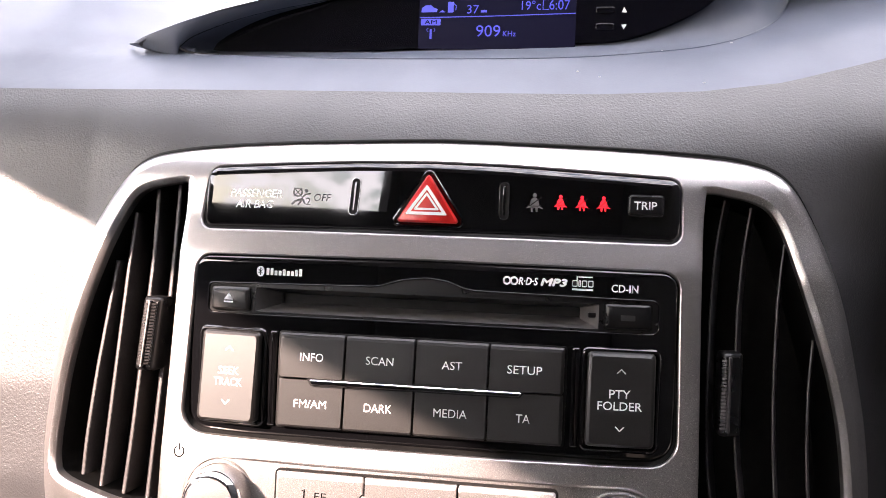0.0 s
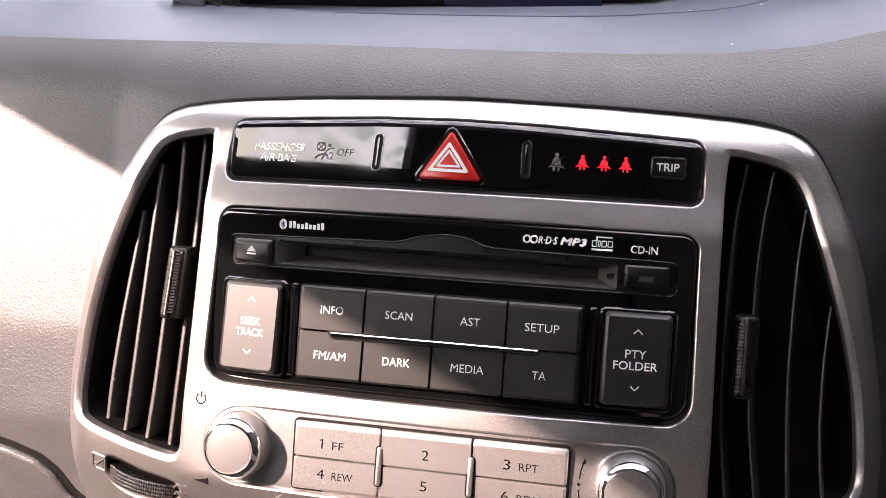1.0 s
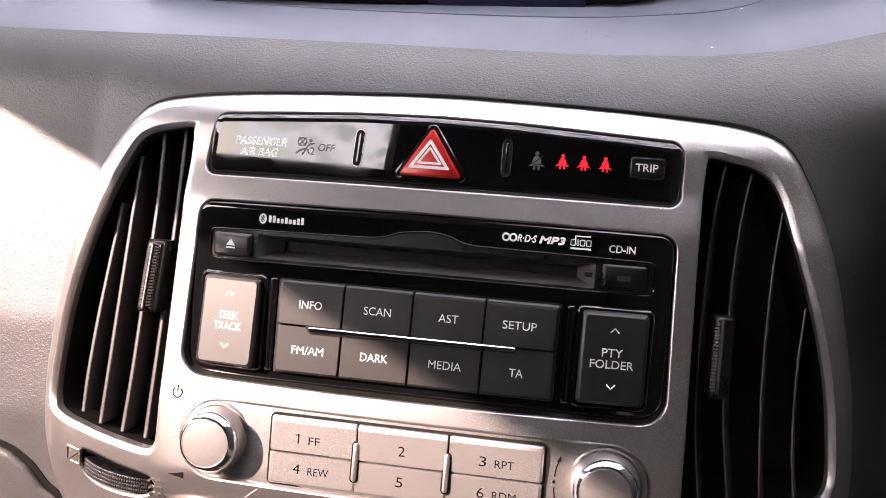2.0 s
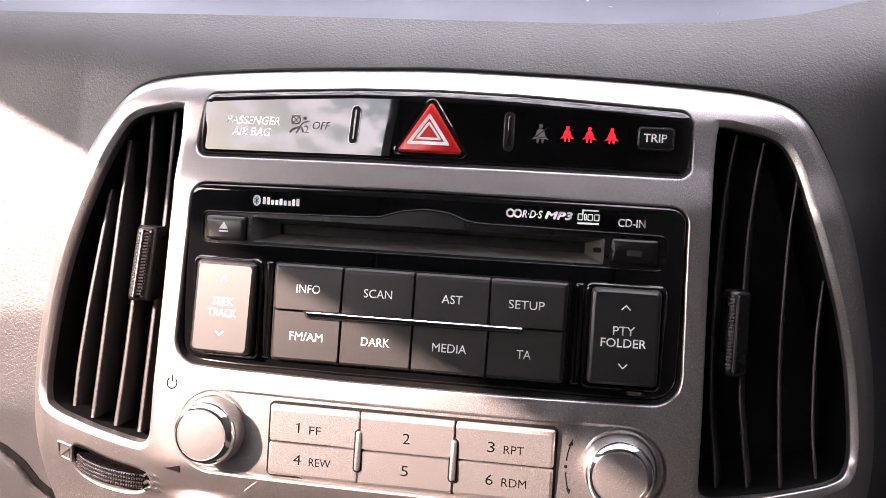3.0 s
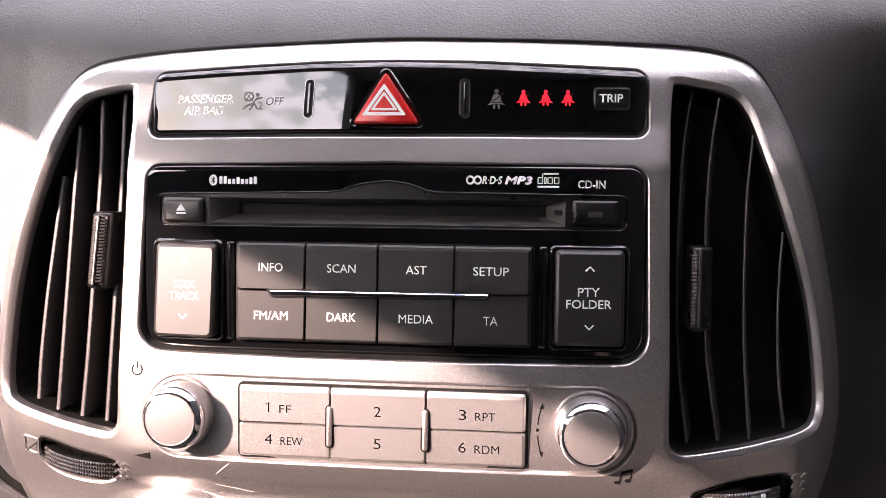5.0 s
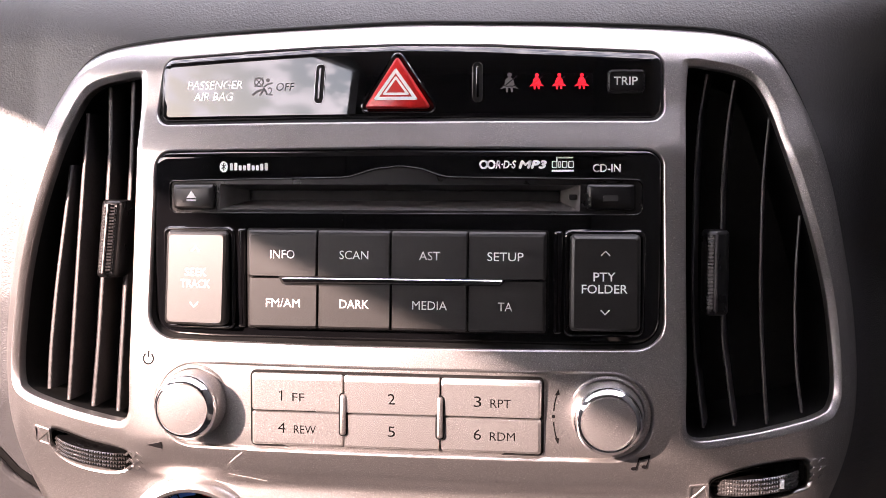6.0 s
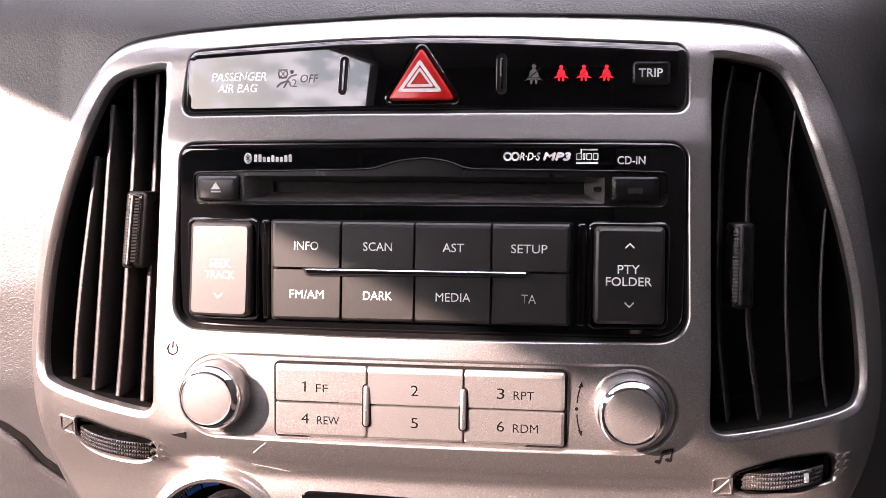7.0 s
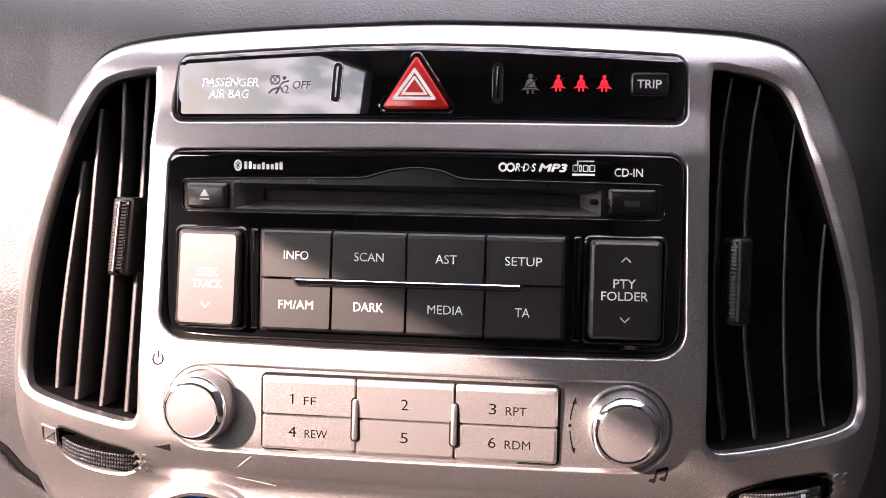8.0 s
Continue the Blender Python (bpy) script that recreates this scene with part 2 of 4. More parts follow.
def stroke(path, w, y, over=flat, thick=0.12, bm=None):
    """A flat printed line of width w along (x, z) points."""
    bm = bm or bmesh.new()
    pts = [Vector(p) for p in path]
    a, b = [], []
    for i, p in enumerate(pts):
        d = (pts[min(i + 1, len(pts) - 1)] - pts[max(i - 1, 0)]).normalized()
        q = Vector((-d.y, d.x)) * w / 2
        a.append(p + q)
        b.append(p - q)
    ring = [tuple(p) for p in a + b[::-1]]
    if area(ring) < 0:
        ring = ring[::-1]
    n = len(ring)
    back = [bm.verts.new((x, over(x, z) + y + thick, z)) for x, z in ring]
    front = [bm.verts.new((x, over(x, z) + y, z)) for x, z in ring]
    m = n // 2
    for i in range(n):
        j = (i + 1) % n
        bm.faces.new((back[i], back[j], front[j], front[i]))
    for i in range(m - 1):
        bm.faces.new((front[i], front[i + 1], front[n - 2 - i], front[n - 1 - i]))
    return bm


def figure(loop, y, over=flat, thick=0.12, bm=None):
    """A flat printed shape."""
    return slab(loop, [(0, y + thick), (0, y)], over, True, bm)


def print_text(name, words, x, z, w, h, y, mat, parent, over=flat, bold=0.0, shear=0.0, heavy=0.0):
    """Words fitted into a box w by h about (x, z)."""
    cu = bpy.data.curves.new(name, "FONT")
    cu.body, cu.offset, cu.shear, cu.resolution_u = words, bold, shear, 3
    tmp = new("tmp_words", cu)
    dg = bpy.context.evaluated_depsgraph_get()
    me = bpy.data.meshes.new_from_object(tmp.evaluated_get(dg))
    bpy.data.objects.remove(tmp)
    bpy.data.curves.remove(cu)
    bm = bmesh.new()
    bm.from_mesh(me)
    bpy.data.meshes.remove(me)
    xs, zs = [v.co.x for v in bm.verts], [v.co.y for v in bm.verts]
    x0, x1, z0, z1 = min(xs), max(xs), min(zs), max(zs)
    for v in bm.verts:
        px, pz = x + ((v.co.x - x0) / (x1 - x0) - 0.5) * w, z + ((v.co.y - z0) / (z1 - z0) - 0.5) * h
        v.co = (px, over(px, pz) + y, pz)
    if heavy:
        for dx, dz in ((heavy, 0.0), (-heavy, 0.0), (0.0, heavy), (0.0, -heavy)):
            made = bmesh.ops.duplicate(bm, geom=[f for f in bm.faces if not f.tag])
            for f in (g for g in made["geom"] if isinstance(g, bmesh.types.BMFace)):
                f.tag = True
            bmesh.ops.translate(bm, verts=[g for g in made["geom"] if isinstance(g, bmesh.types.BMVert)], vec=(dx, -0.003 - 0.004 * (dx + 2 * dz), dz))
    return part(name, bm, mat, parent)


# ---- forms of the console ----
FORM_Z = [-160, -130, -105, -92, -86, -83.5, -82, -80, -78, -71, -68, -42, -36, -31, 36, 52, 68, 74, 80, 90, 120]
FORM_Y = [6, 0.6, -1.8, -1.3, -0.6, -0.3, -1.2, -3.4, -4.6, -7.0, -7.6, -6.5, -5.7, -4.8, 0.9, 6.1, 9.4, 11.7, 16.4, 25.4, 52]
fine = np.arange(-170, 130, 0.5)
kernel = np.exp(-0.5 * (np.arange(-12, 13) * 0.5 / 2.2) ** 2)
tight = np.exp(-0.5 * (np.arange(-12, 13) * 0.5 / 1.4) ** 2)
form = np.convolve(np.pad(np.interp(fine, FORM_Z, FORM_Y), 12, "edge"), tight / tight.sum(), "valid")
broad = np.exp(-0.5 * (np.arange(-80, 81) * 0.5 / 13.0) ** 2)
form_side = np.convolve(np.pad(form, 80, "edge"), broad / broad.sum(), "valid")
form_side = np.where(fine > 40, form, np.where(fine > 20, form_side + (form - form_side) * (fine - 20) / 20, form_side))


def turned(x):
    """The outer edges turn away."""
    return 0.022 * max(0.0, abs(x) - 140) ** 2


def fascia_y(x, z):
    side = min(1.0, max(0.0, (abs(x) - 88) / 22))
    side = side * side * (3 - 2 * side)
    return float(np.interp(z, fine, form)) * (1 - side) + float(np.interp(z, fine, form_side)) * side + 5 * (abs(x) / 100) ** 2.4 + turned(x)


def strip_y(x, z):
    return 7.4 + 0.0 * (z - 60) + 3.0 * (x / 90) ** 2


EDGE_R = [(0, 83.4), (30, 82.8), (60, 82.0), (88, 80.8), (106, 79.6), (118, 77.4), (126, 74.0), (131.5, 68.6), (136.4, 60.2), (141.2, 50.0), (146, 36.6), (150.2, 23.6), (153.9, 8.3),
          (156.6, -4), (159, -16), (160.9, -32), (161.4, -48), (159.6, -62), (155.8, -75), (149.5, -88), (141, -99), (129, -114), (118, -135), (112, -155)]
EDGE_L = [(30, 82.4), (60, 81.2), (90, 79.3), (106, 77.4), (117, 75.2), (124.6, 71.4), (130.4, 65.3), (136, 56.6), (140, 48.6), (143.2, 38.5), (147.2, 26.6), (151.4, 13.6), (155.4, -1),
          (159.4, -19), (161.2, -36), (160, -51), (157.4, -66), (152.5, -78), (146, -89), (138, -101), (127, -116), (118, -135), (112, -155)]
OUTER = dense(spline(EDGE_R + [(-x, z) for x, z in EDGE_L[::-1]], 3))
VENT_R = dense(spline([(101.6, 67.2), (109, 66.3), (117.3, 64.6), (123, 61.8), (126.9, 56.8), (130.4, 48.8), (133.8, 38), (137.6, 27), (141.2, 16), (145.8, 0.5), (149.4, -15), (151.4, -30), (152.4, -44), (151.2, -51),
                       (146.6, -55), (128, -60), (116.5, -62.2), (107, -63.6), (102.3, -63.2), (99.6, -60.6), (98.8, -55), (98.8, -30), (98.4, 0), (98.2, 37), (99.2, 63.5)], 4))
VENT_L = [(-x, z - 1.6 * min(1.0, max(0.0, (z - 25) / 30))) for x, z in VENT_R]
STRIP = rpoly([(-90.0, 70.7), (-60, 72.3), (-30, 73.7), (0, 74.2), (30, 73.6), (60, 72.1), (91, 70.6), (91.2, 47.2), (30, 47.2), (-30, 47.1), (-92, 46.7)], [4.5, 60, 80, 90, 80, 60, 4.5, 4, 9, 9, 4], 6)
RADIO = rpoly([(-91.8, -31), (-30, -31.9), (31, -31.9), (91.6, -31.2), (90.6, 36.2), (0, 36.7), (-90.4, 35.8)], [9, 60, 60, 9, 5.5, 90, 5.5], 7)
POCKET = rpoly([(-88.6, -69.6), (88.6, -69.6), (88.6, -39.6), (-88.6, -39.6)], 14.8, 14)
WHEEL_R = dense(spline([(109, -78), (113, -75.6), (123.5, -72.6), (134, -70.8), (140.5, -70.4), (141.8, -74), (141.5, -78.3), (136.6, -80.2), (129.2, -82.6), (118, -84), (110.5, -83)], 4))
WHEEL_L = dense(spline([(-133, -68.8), (-128.5, -69), (-116.6, -72.1), (-104.2, -74.1), (-101.2, -75.8), (-101.6, -79.3), (-108.2, -81.6), (-120.2, -80.8), (-129, -77.8), (-133.6, -73)], 4))

# ---- centre fascia ----
fascia = thing("centre_fascia", "satin silver painted centre console fascia set in the dashboard", "car fascia")
outer_in = grown(OUTER, -3.6)
vent_holes = [grown(VENT_L, 1.8), grown(VENT_R, 1.8)]
strip_hole, radio_hole, pocket_hole = dense(grown(STRIP, 1.2)), dense(grown(RADIO, 1.2)), dense(grown(POCKET, 0.6))
wheel_holes = [grown(WHEEL_L, 2.0), grown(WHEEL_R, 2.0)]
DIAL_X, DIAL_Z = -76.3, -111.4
bm = plate(outer_in, vent_holes + [strip_hole, radio_hole, pocket_hole, circle(DIAL_X, DIAL_Z, 26)] + wheel_holes, fascia_y,
           list(np.arange(-152, -90, 2.5)) + list(np.arange(-90, -66, 0.8)) + list(np.arange(-66, 82, 2.0)), list(np.arange(-150, 151, 6)))
rim(bm, outer_in, 1, [(0, 0), (1.1, 0.14), (2.2, 0.5), (3.2, 1.1), (4.0, 1.95), (4.6, 3.0), (5.0, 4.3), (5.1, 6), (5.1, 38)], fascia_y, True)
for hole in vent_holes:
    rim(bm, hole, -1, [(0, 0), (0.3, 0.03), (0.7, 0.12), (2.3, 0.55), (2.5, 0.7), (2.65, 0.95), (2.75, 1.5), (2.75, 5.4)], fascia_y)
for hole in (strip_hole, radio_hole):
    rim(bm, hole, -1, [(0, 0), (0.3, 0.08), (0.55, 0.28), (0.72, 0.6), (0.8, 1.1), (0.8, 9)], fascia_y)
rim(bm, pocket_hole, -1, [(0, 0), (0.3, 0.1), (0.9, 0.7), (1.2, 1.3), (1.35, 1.8)], fascia_y)
for hole in wheel_holes:
    rim(bm, hole, -1, [(0, 0), (0.4, 0.15), (1.1, 0.8), (1.7, 2.0), (2.0, 3.6), (2.0, 10)], fascia_y)
part("panel", bm, SILVER, fascia, "satin silver panel with fine metallic flake", 40)


def pocket_y(x, z):
    return fascia_y(x, z) + 1.75


bm = plate(dense(grown(POCKET, -0.6)), [], pocket_y, list(np.arange(-69, -39, 2.5)), list(np.arange(-85, 86, 7.5)))
part("control_pocket", bm, SILVER, fascia)

# printed marks on the fascia
part("power_symbol", stroke([(-91.6 + 2.0 * math.sin(a), -38.9 + 2.0 * math.cos(a)) for a in np.linspace(0.6, 2 * math.pi - 0.6, 22)], 0.62, -0.18, fascia_y, 0.6), DARK_PRINT, fascia)
part("power_symbol_bar", stroke([(-91.6, -38.6), (-91.6, -35.9)], 0.62, -0.18, fascia_y, 0.6), DARK_PRINT, fascia)
part("volume_wedge", figure([(-92.5, -70.6), (-86.2, -71.6), (-86.2, -69.0)], -0.35, fascia_y, 0.6), DARK_PRINT, fascia)
for s in (1, -1):
    pts = [(55.0 + 0.03 * (k - 1.2) ** 2 * 0.9, -54.9 + s * k) for k in np.linspace(1.9, 7.6, 9)]
    part("turn_arc", stroke(pts, 0.45, -0.15, pocket_y, 0.3), DARK_PRINT, fascia)
    ax, az = pts[-1]
    part("turn_arrow", figure([(ax - 0.8, az - s * 0.4), (ax + 0.9, az - s * 0.1), (ax + 0.5, az + s * 2.0)][::s], -0.15, pocket_y, 0.3), DARK_PRINT, fascia)
part("turn_dot", figure(circle(54.9, -54.9, 0.6, 14), -0.15, pocket_y, 0.3), DARK_PRINT, fascia)
part("note_stems", stroke([(83.0, -72.0), (84.0, -68.3), (87.6, -67.3), (86.5, -71.2)], 0.45, -0.35, fascia_y, 0.6), DARK_PRINT, fascia)
part("note_beam", stroke([(84.0, -68.6), (87.5, -67.6)], 0.9, -0.4, fascia_y, 0.6), DARK_PRINT, fascia)
for x, z in ((82.3, -72.1), (85.8, -71.4)):
    part("note_head", figure([(x + 0.95 * math.cos(a), z + 0.65 * math.sin(a)) for a in np.linspace(0, 6.28, 13)[:-1]], -0.35, fascia_y, 0.6), DARK_PRINT, fascia)

# ---- hazard and warning strip ----
strip = thing("warning_light_strip", "glossy black strip with hazard button and warning lamps above radio", "switch panel", z=-0.5)
bm = bmesh.new()
loft(bm, [[(x, fascia_y(x, z) + 1.0, z) for x, z in grown(STRIP, 0.95)], [(x, fascia_y(x, z) + 1.3, z) for x, z in grown(STRIP, -1.0)]])
part("gasket", bm, MATTE, strip, "thin black gap")
strip_in = dense(grown(STRIP, -3.0), 4)
bm = plate(strip_in, [], lambda x, z: strip_y(x, z) - 0.8, [], list(np.arange(-84, 85, 4)))
rim(bm, strip_in, 1, [(0, -0.8), (0.4, -0.7), (1.4, -0.2), (2.7, 0.5), (3.0, 1.2), (3.0, 8)], strip_y)
part("cover", bm, GLOSS, strip, "glossy piano black cover with chamfered edge", 50)


def sface(x, z):
    return strip_y(x, z) - 0.8


for x, lean in ((-29.8, 0.55), (27.15, 0.0)):
    loop = rpoly([(x - 1.7 - lean, 54.0), (x + 1.7 - lean, 54.0), (x + 1.7 + lean, 68.0), (x - 1.7 + lean, 68.0)], 1.68, 6)
    part("marker_slot", figure(loop, -0.1, sface, 0.3), MATTE, strip)
    part("marker_rim", tube([(a, sface(a, b) - 0.1, b) for a, b in loop], 0.22, 6, True), TRIM_METAL, strip)
    inner = rpoly([(x - 0.45 - lean * 0.8, 55.6), (x + 0.45 - lean * 0.8, 55.6), (x + 0.45 + lean * 0.8, 66.6), (x - 0.45 + lean * 0.8, 66.6)], 0.44, 5)
    part("marker_bar", slab(inner, [(0, 0), (0, -0.3), (-0.2, -0.45)], sface), GLOSS, strip)

hazard = part("hazard_button", slab(rpoly([(-16.8, 50.3), (14.5, 50.3), (-1.2, 73.5)], 2.4), [(0, 0.4), (0, -0.6), (-0.3, -0.95), (-0.7, -1.0), (-1.9, -0.2)], sface), GLOSS, strip, "black triangular bezel of the hazard button", 40)
part("red_lens", slab(rpoly([(-13.4, 51.9), (11.0, 51.9), (-1.25, 70.4)], 0.9), [(0, 0.3), (0, -1.1), (-0.3, -1.6), (-0.8, -1.88)], sface), RED, hazard, "red hazard lens", 70)


def ring(corner, inset):
    bm = bmesh.new()
    o, i = rpoly(corner, 0.35, 3), grown(rpoly(corner, 0.35, 3), -inset)
    loft(bm, [[(x, sface(x, z) - 1.9, z) for x, z in o], [(x, sface(x, z) - 2.06, z) for x, z in o], [(x, sface(x, z) - 2.06, z) for x, z in i], [(x, sface(x, z) - 1.9, z) for x, z in i]])
    return bm


part("outer_triangle", ring([(-9.9, 54.8), (6.4, 54.8), (-1.7, 66.2)], 1.15), WHITE, hazard)
part("inner_triangle", ring([(-6.7, 56.6), (3.3, 56.6), (-1.7, 63.4)], 0.8), WHITE, hazard)

print_text("passenger_word", "PASSENGER", -69.6, 61.2, 21.4, 3.1, -0.03, WHITE_GLOSS, strip, sface, 0.012, 0.2)
print_text("air_bag_word", "AIR BAG", -70.2, 57.0, 15.6, 3.1, -0.03, WHITE_GLOSS, strip, sface, 0.012, 0.2)
print_text("off_word", "OFF", -42.6, 60.2, 6.9, 2.9, -0.03, GREY_PRINT, strip, sface, 0.01, 0.2)
symbol = part("air_bag_symbol", stroke([(-55.0, 57.3), (-53.4, 58.6), (-51.6, 59.2), (-50.2, 59.0), (-49.6, 57.4)], 0.8, -0.05, sface), GREY_PRINT, strip)
part("symbol_bag", stroke([(-52.6 + 1.7 * math.cos(a), 62.0 + 1.5 * math.sin(a)) for a in np.linspace(0, 6.28, 17)], 0.6, -0.07, sface), GREY_PRINT, symbol)
for q in (-1, 1):
    part("symbol_cross", stroke([(-54.2, 62.0 - q * 1.7), (-51.0, 62.0 + q * 1.7)], 0.42, -0.09, sface), GREY_PRINT, symbol)
part("symbol_dot", figure(circle(-49.2, 62.6, 0.75, 12), -0.07, sface), GREY_PRINT, symbol)
part("symbol_arm", stroke([(-50.6, 60.2), (-49.4, 61.2), (-47.4, 61.6)], 0.6, -0.11, sface), GREY_PRINT, symbol)
part("symbol_seat", stroke([(-52.4, 57.0), (-51.4, 58.4), (-50.6, 60.0)], 0.7, -0.09, sface), GREY_PRINT, symbol)
print_text("symbol_figure", "2", -48.3, 58.6, 1.9, 2.9, -0.05, GREY_PRINT, symbol, sface, 0.01)


def belt_sign(name, x, z, s, mat, label):
    """A plain warning sign: a dot over a bell-shaped body crossed by a strap."""
    sign = part(name, figure([(x - 1.9 * s, z - 1.2 * s), (x - 1.35 * s, z + 1.3 * s), (x - 0.5 * s, z + 2.0 * s), (x + 0.5 * s, z + 2.0 * s), (x + 1.35 * s, z + 1.3 * s), (x + 1.9 * s, z - 1.2 * s)][::-1], -0.05, sface), mat, strip, label)
    part("dot", figure(circle(x, z + 2.9 * s, 0.8 * s, 14), -0.06, sface), mat, sign)
    part("foot_bar", figure([(x - 3.3 * s, z - 2.0 * s), (x - 1.5 * s, z - 0.6 * s), (x + 1.4 * s, z - 0.6 * s), (x + 3.3 * s, z - 2.0 * s), (x + 1.2 * s, z - 1.6 * s), (x - 1.2 * s, z - 1.6 * s)][::-1], -0.08, sface), mat, sign)
    for q in (-1, 1):
        part("foot", figure([(x + q * 1.3 * s, z - 1.8 * s), (x + q * 0.35 * s, z - 1.8 * s), (x + q * 0.6 * s, z - 3.2 * s), (x + q * 1.2 * s, z - 3.2 * s)][::q], -0.06, sface), mat, sign)
    part("strap", stroke([(x - 1.3 * s, z - 0.7 * s), (x + 2.4 * s, z + 2.3 * s)], 0.42 * s, -0.12, sface), MATTE, sign)
    part("lap_strap", stroke([(x - 2.4 * s, z - 0.75 * s), (x - 1.1 * s, z - 1.05 * s), (x + 1.1 * s, z - 1.05 * s), (x + 2.4 * s, z - 0.75 * s)], 0.32 * s, -0.12, sface), MATTE, sign)


belt_sign("belt_warning_sign", 38.3, 60.6, 1.0, GREY_PRINT, "unlit grey seat belt warning sign")
for x in (47.8, 55.6, 63.4):
    belt_sign("belt_lamp", x, 61.0, 0.8, LED_RED, "lit red seat belt warning lamp")
trip = part("trip_button", slab(rrect(72.6, 84.8, 57.3, 64.6, 1.1, 4), [(0.5, 0.2), (0.5, -0.1), (0.1, -0.15), (0, -0.9), (-0.5, -1.3), (-0.9, -1.35)], sface), SATIN, strip, "black trip button with pale rim", 30)
part("button_rim", tube([(a, sface(a, b) - 1.25, b) for a, b in rrect(72.9, 84.5, 57.6, 64.3, 1.0, 4)], 0.16, 6, True), TRIM_METAL, trip)
print_text("trip_word", "TRIP", 78.4, 61.0, 8.2, 2.9, -1.42, WHITE, trip, sface, 0.012)

# ---- radio ----
radio = thing("car_radio", "glossy black car radio with slot for discs and soft-touch keys", "car radio")
bm = bmesh.new()
loft(bm, [[(x, fascia_y(x, z) + 1.0, z) for x, z in grown(RADIO, 0.95)], [(x, fascia_y(x, z) + 4.2, z) for x, z in grown(RADIO, -1.0)]])
part("gasket", bm, MATTE, radio, "thin black gap")


def face_y(x, z):
    """The radio's face falls back towards both ends."""
    return 3.3 * (max(0.0, abs(x) - 60) / 31) ** 2


SLOT = rpoly([(-65.0, 15.4), (63.2, 15.4), (63.2, 24.4), (-65.0, 24.4)], 0.5, 2)
RIM_IN = rpoly([(-84.6, 14.1), (84.4, 14.3), (84.4, 26.3), (18.5, 27.0), (14.5, 27.6), (8.5, 29.9), (0.7, 30.9), (-8.5, 29.8), (-17, 27.2), (-21, 26.8), (-84.6, 25.6)], [2.5, 2.5, 2.5, 6, 6, 14, 16, 14, 6, 6, 2.0], 5)
FACE_CUTS = [float(v) for v in (*range(-88, -59, 4), *range(60, 89, 4))]
bm = plate(dense(grown(RADIO, -2.2), 4), [dense(RIM_IN, 4)], face_y, [], FACE_CUTS)
rim(bm, dense(grown(RADIO, -2.2), 4), 1, [(0, 0), (0.9, 0.1), (1.6, 0.5), (2.0, 1.2), (2.2, 2.4), (2.2, 9)], face_y)
rim(bm, dense(RIM_IN, 4), -1, [(0, 0), (0.15, 0.1), (0.4, 0.55), (0.45, 0.8)], face_y)
part("faceplate", bm, GLOSS, radio, "piano black faceplate", 30)
bm = plate(dense(grown(RIM_IN, -0.3), 4), [SLOT], lambda x, z: 0.6 + 0.07 * max(0.0, abs(z - 20) - 5) + face_y(x, z), [], FACE_CUTS)
part("disc_panel", bm, SATIN, radio, "satin black panel round the disc slot")
part("panel_edge", tube([(a, face_y(a, b) + 0.15, b) for a, b in dense(RIM_IN, 4)], 0.26, 8, True), GLOSS, radio, "", 60)
bm = bmesh.new()
a = [(-65.0, 0.62, 15.4), (63.2, 0.62, 15.4), (63.2, 0.62, 24.4), (-65.0, 0.62, 24.4)]
b = [(-57, 9.0, 18.6), (56.5, 9.0, 18.6), (56.5, 9.0, 22.6), (-57, 9.0, 22.6)]
rows = loft(bm, [a, b, [(x, 30, z) for x, y, z in b]])
bm.faces.new(rows[-1])
part("disc_slot", bm, FUNNEL, radio, "funnel-shaped slot for discs")
part("slot_flap", box(-56.9, 56.4, 11, 12, 18.7, 22.5), MATTE, radio)
part("slot_catch", slab(rrect(59.3, 62.2, 19.4, 21.2, 0.5, 3), [(0, 6), (0, 1.6), (-0.3, 1.3)], flat), SATIN, radio)

eject = part("eject_button", key(-82.6, -67.0, 15.6, 24.2, -1.9, 0.8, 1.3, 1.3, 1.6, 0.8, 0.9, 1.2, face_y), KEY, radio)
part("button_gap", slab(rrect(-83.3, -66.3, 15.0, 24.9, 1.2, 4), [(0, 0.7), (0, 0.35)], face_y), MATTE, eject)
part("eject_triangle", figure([(-77.0, 19.4), (-73.2, 19.4), (-75.1, 22.0)], -1.98, face_y), WHITE, eject)
part("eject_bar", figure([(-77.0, 18.3), (-73.2, 18.3), (-73.2, 18.9), (-77.0, 18.9)], -1.98, face_y), WHITE, eject)
cdin = part("disc_in_lamp", key(65.6, 81.4, 16.0, 24.6, -1.2, 0.8, 1.2, 1.6, 1.0, 0.8, 0.9, 0.9, face_y), SATIN, radio, "dark disc lamp button")
part("button_gap", slab(rrect(64.9, 82.1, 15.4, 25.2, 1.2, 4), [(0, 0.7), (0, 0.35)], face_y), MATTE, cdin)
part("lamp_window", figure(rrect(70.9, 76.0, 18.9, 20.9, 0.4, 3), -1.27, face_y), FAINT, cdin)
print_text("cd_in_word", "CD-IN", 72.0, 30.2, 9.3, 2.7, -0.12, WHITE, radio, face_y, 0.0, 0.0, 0.06)
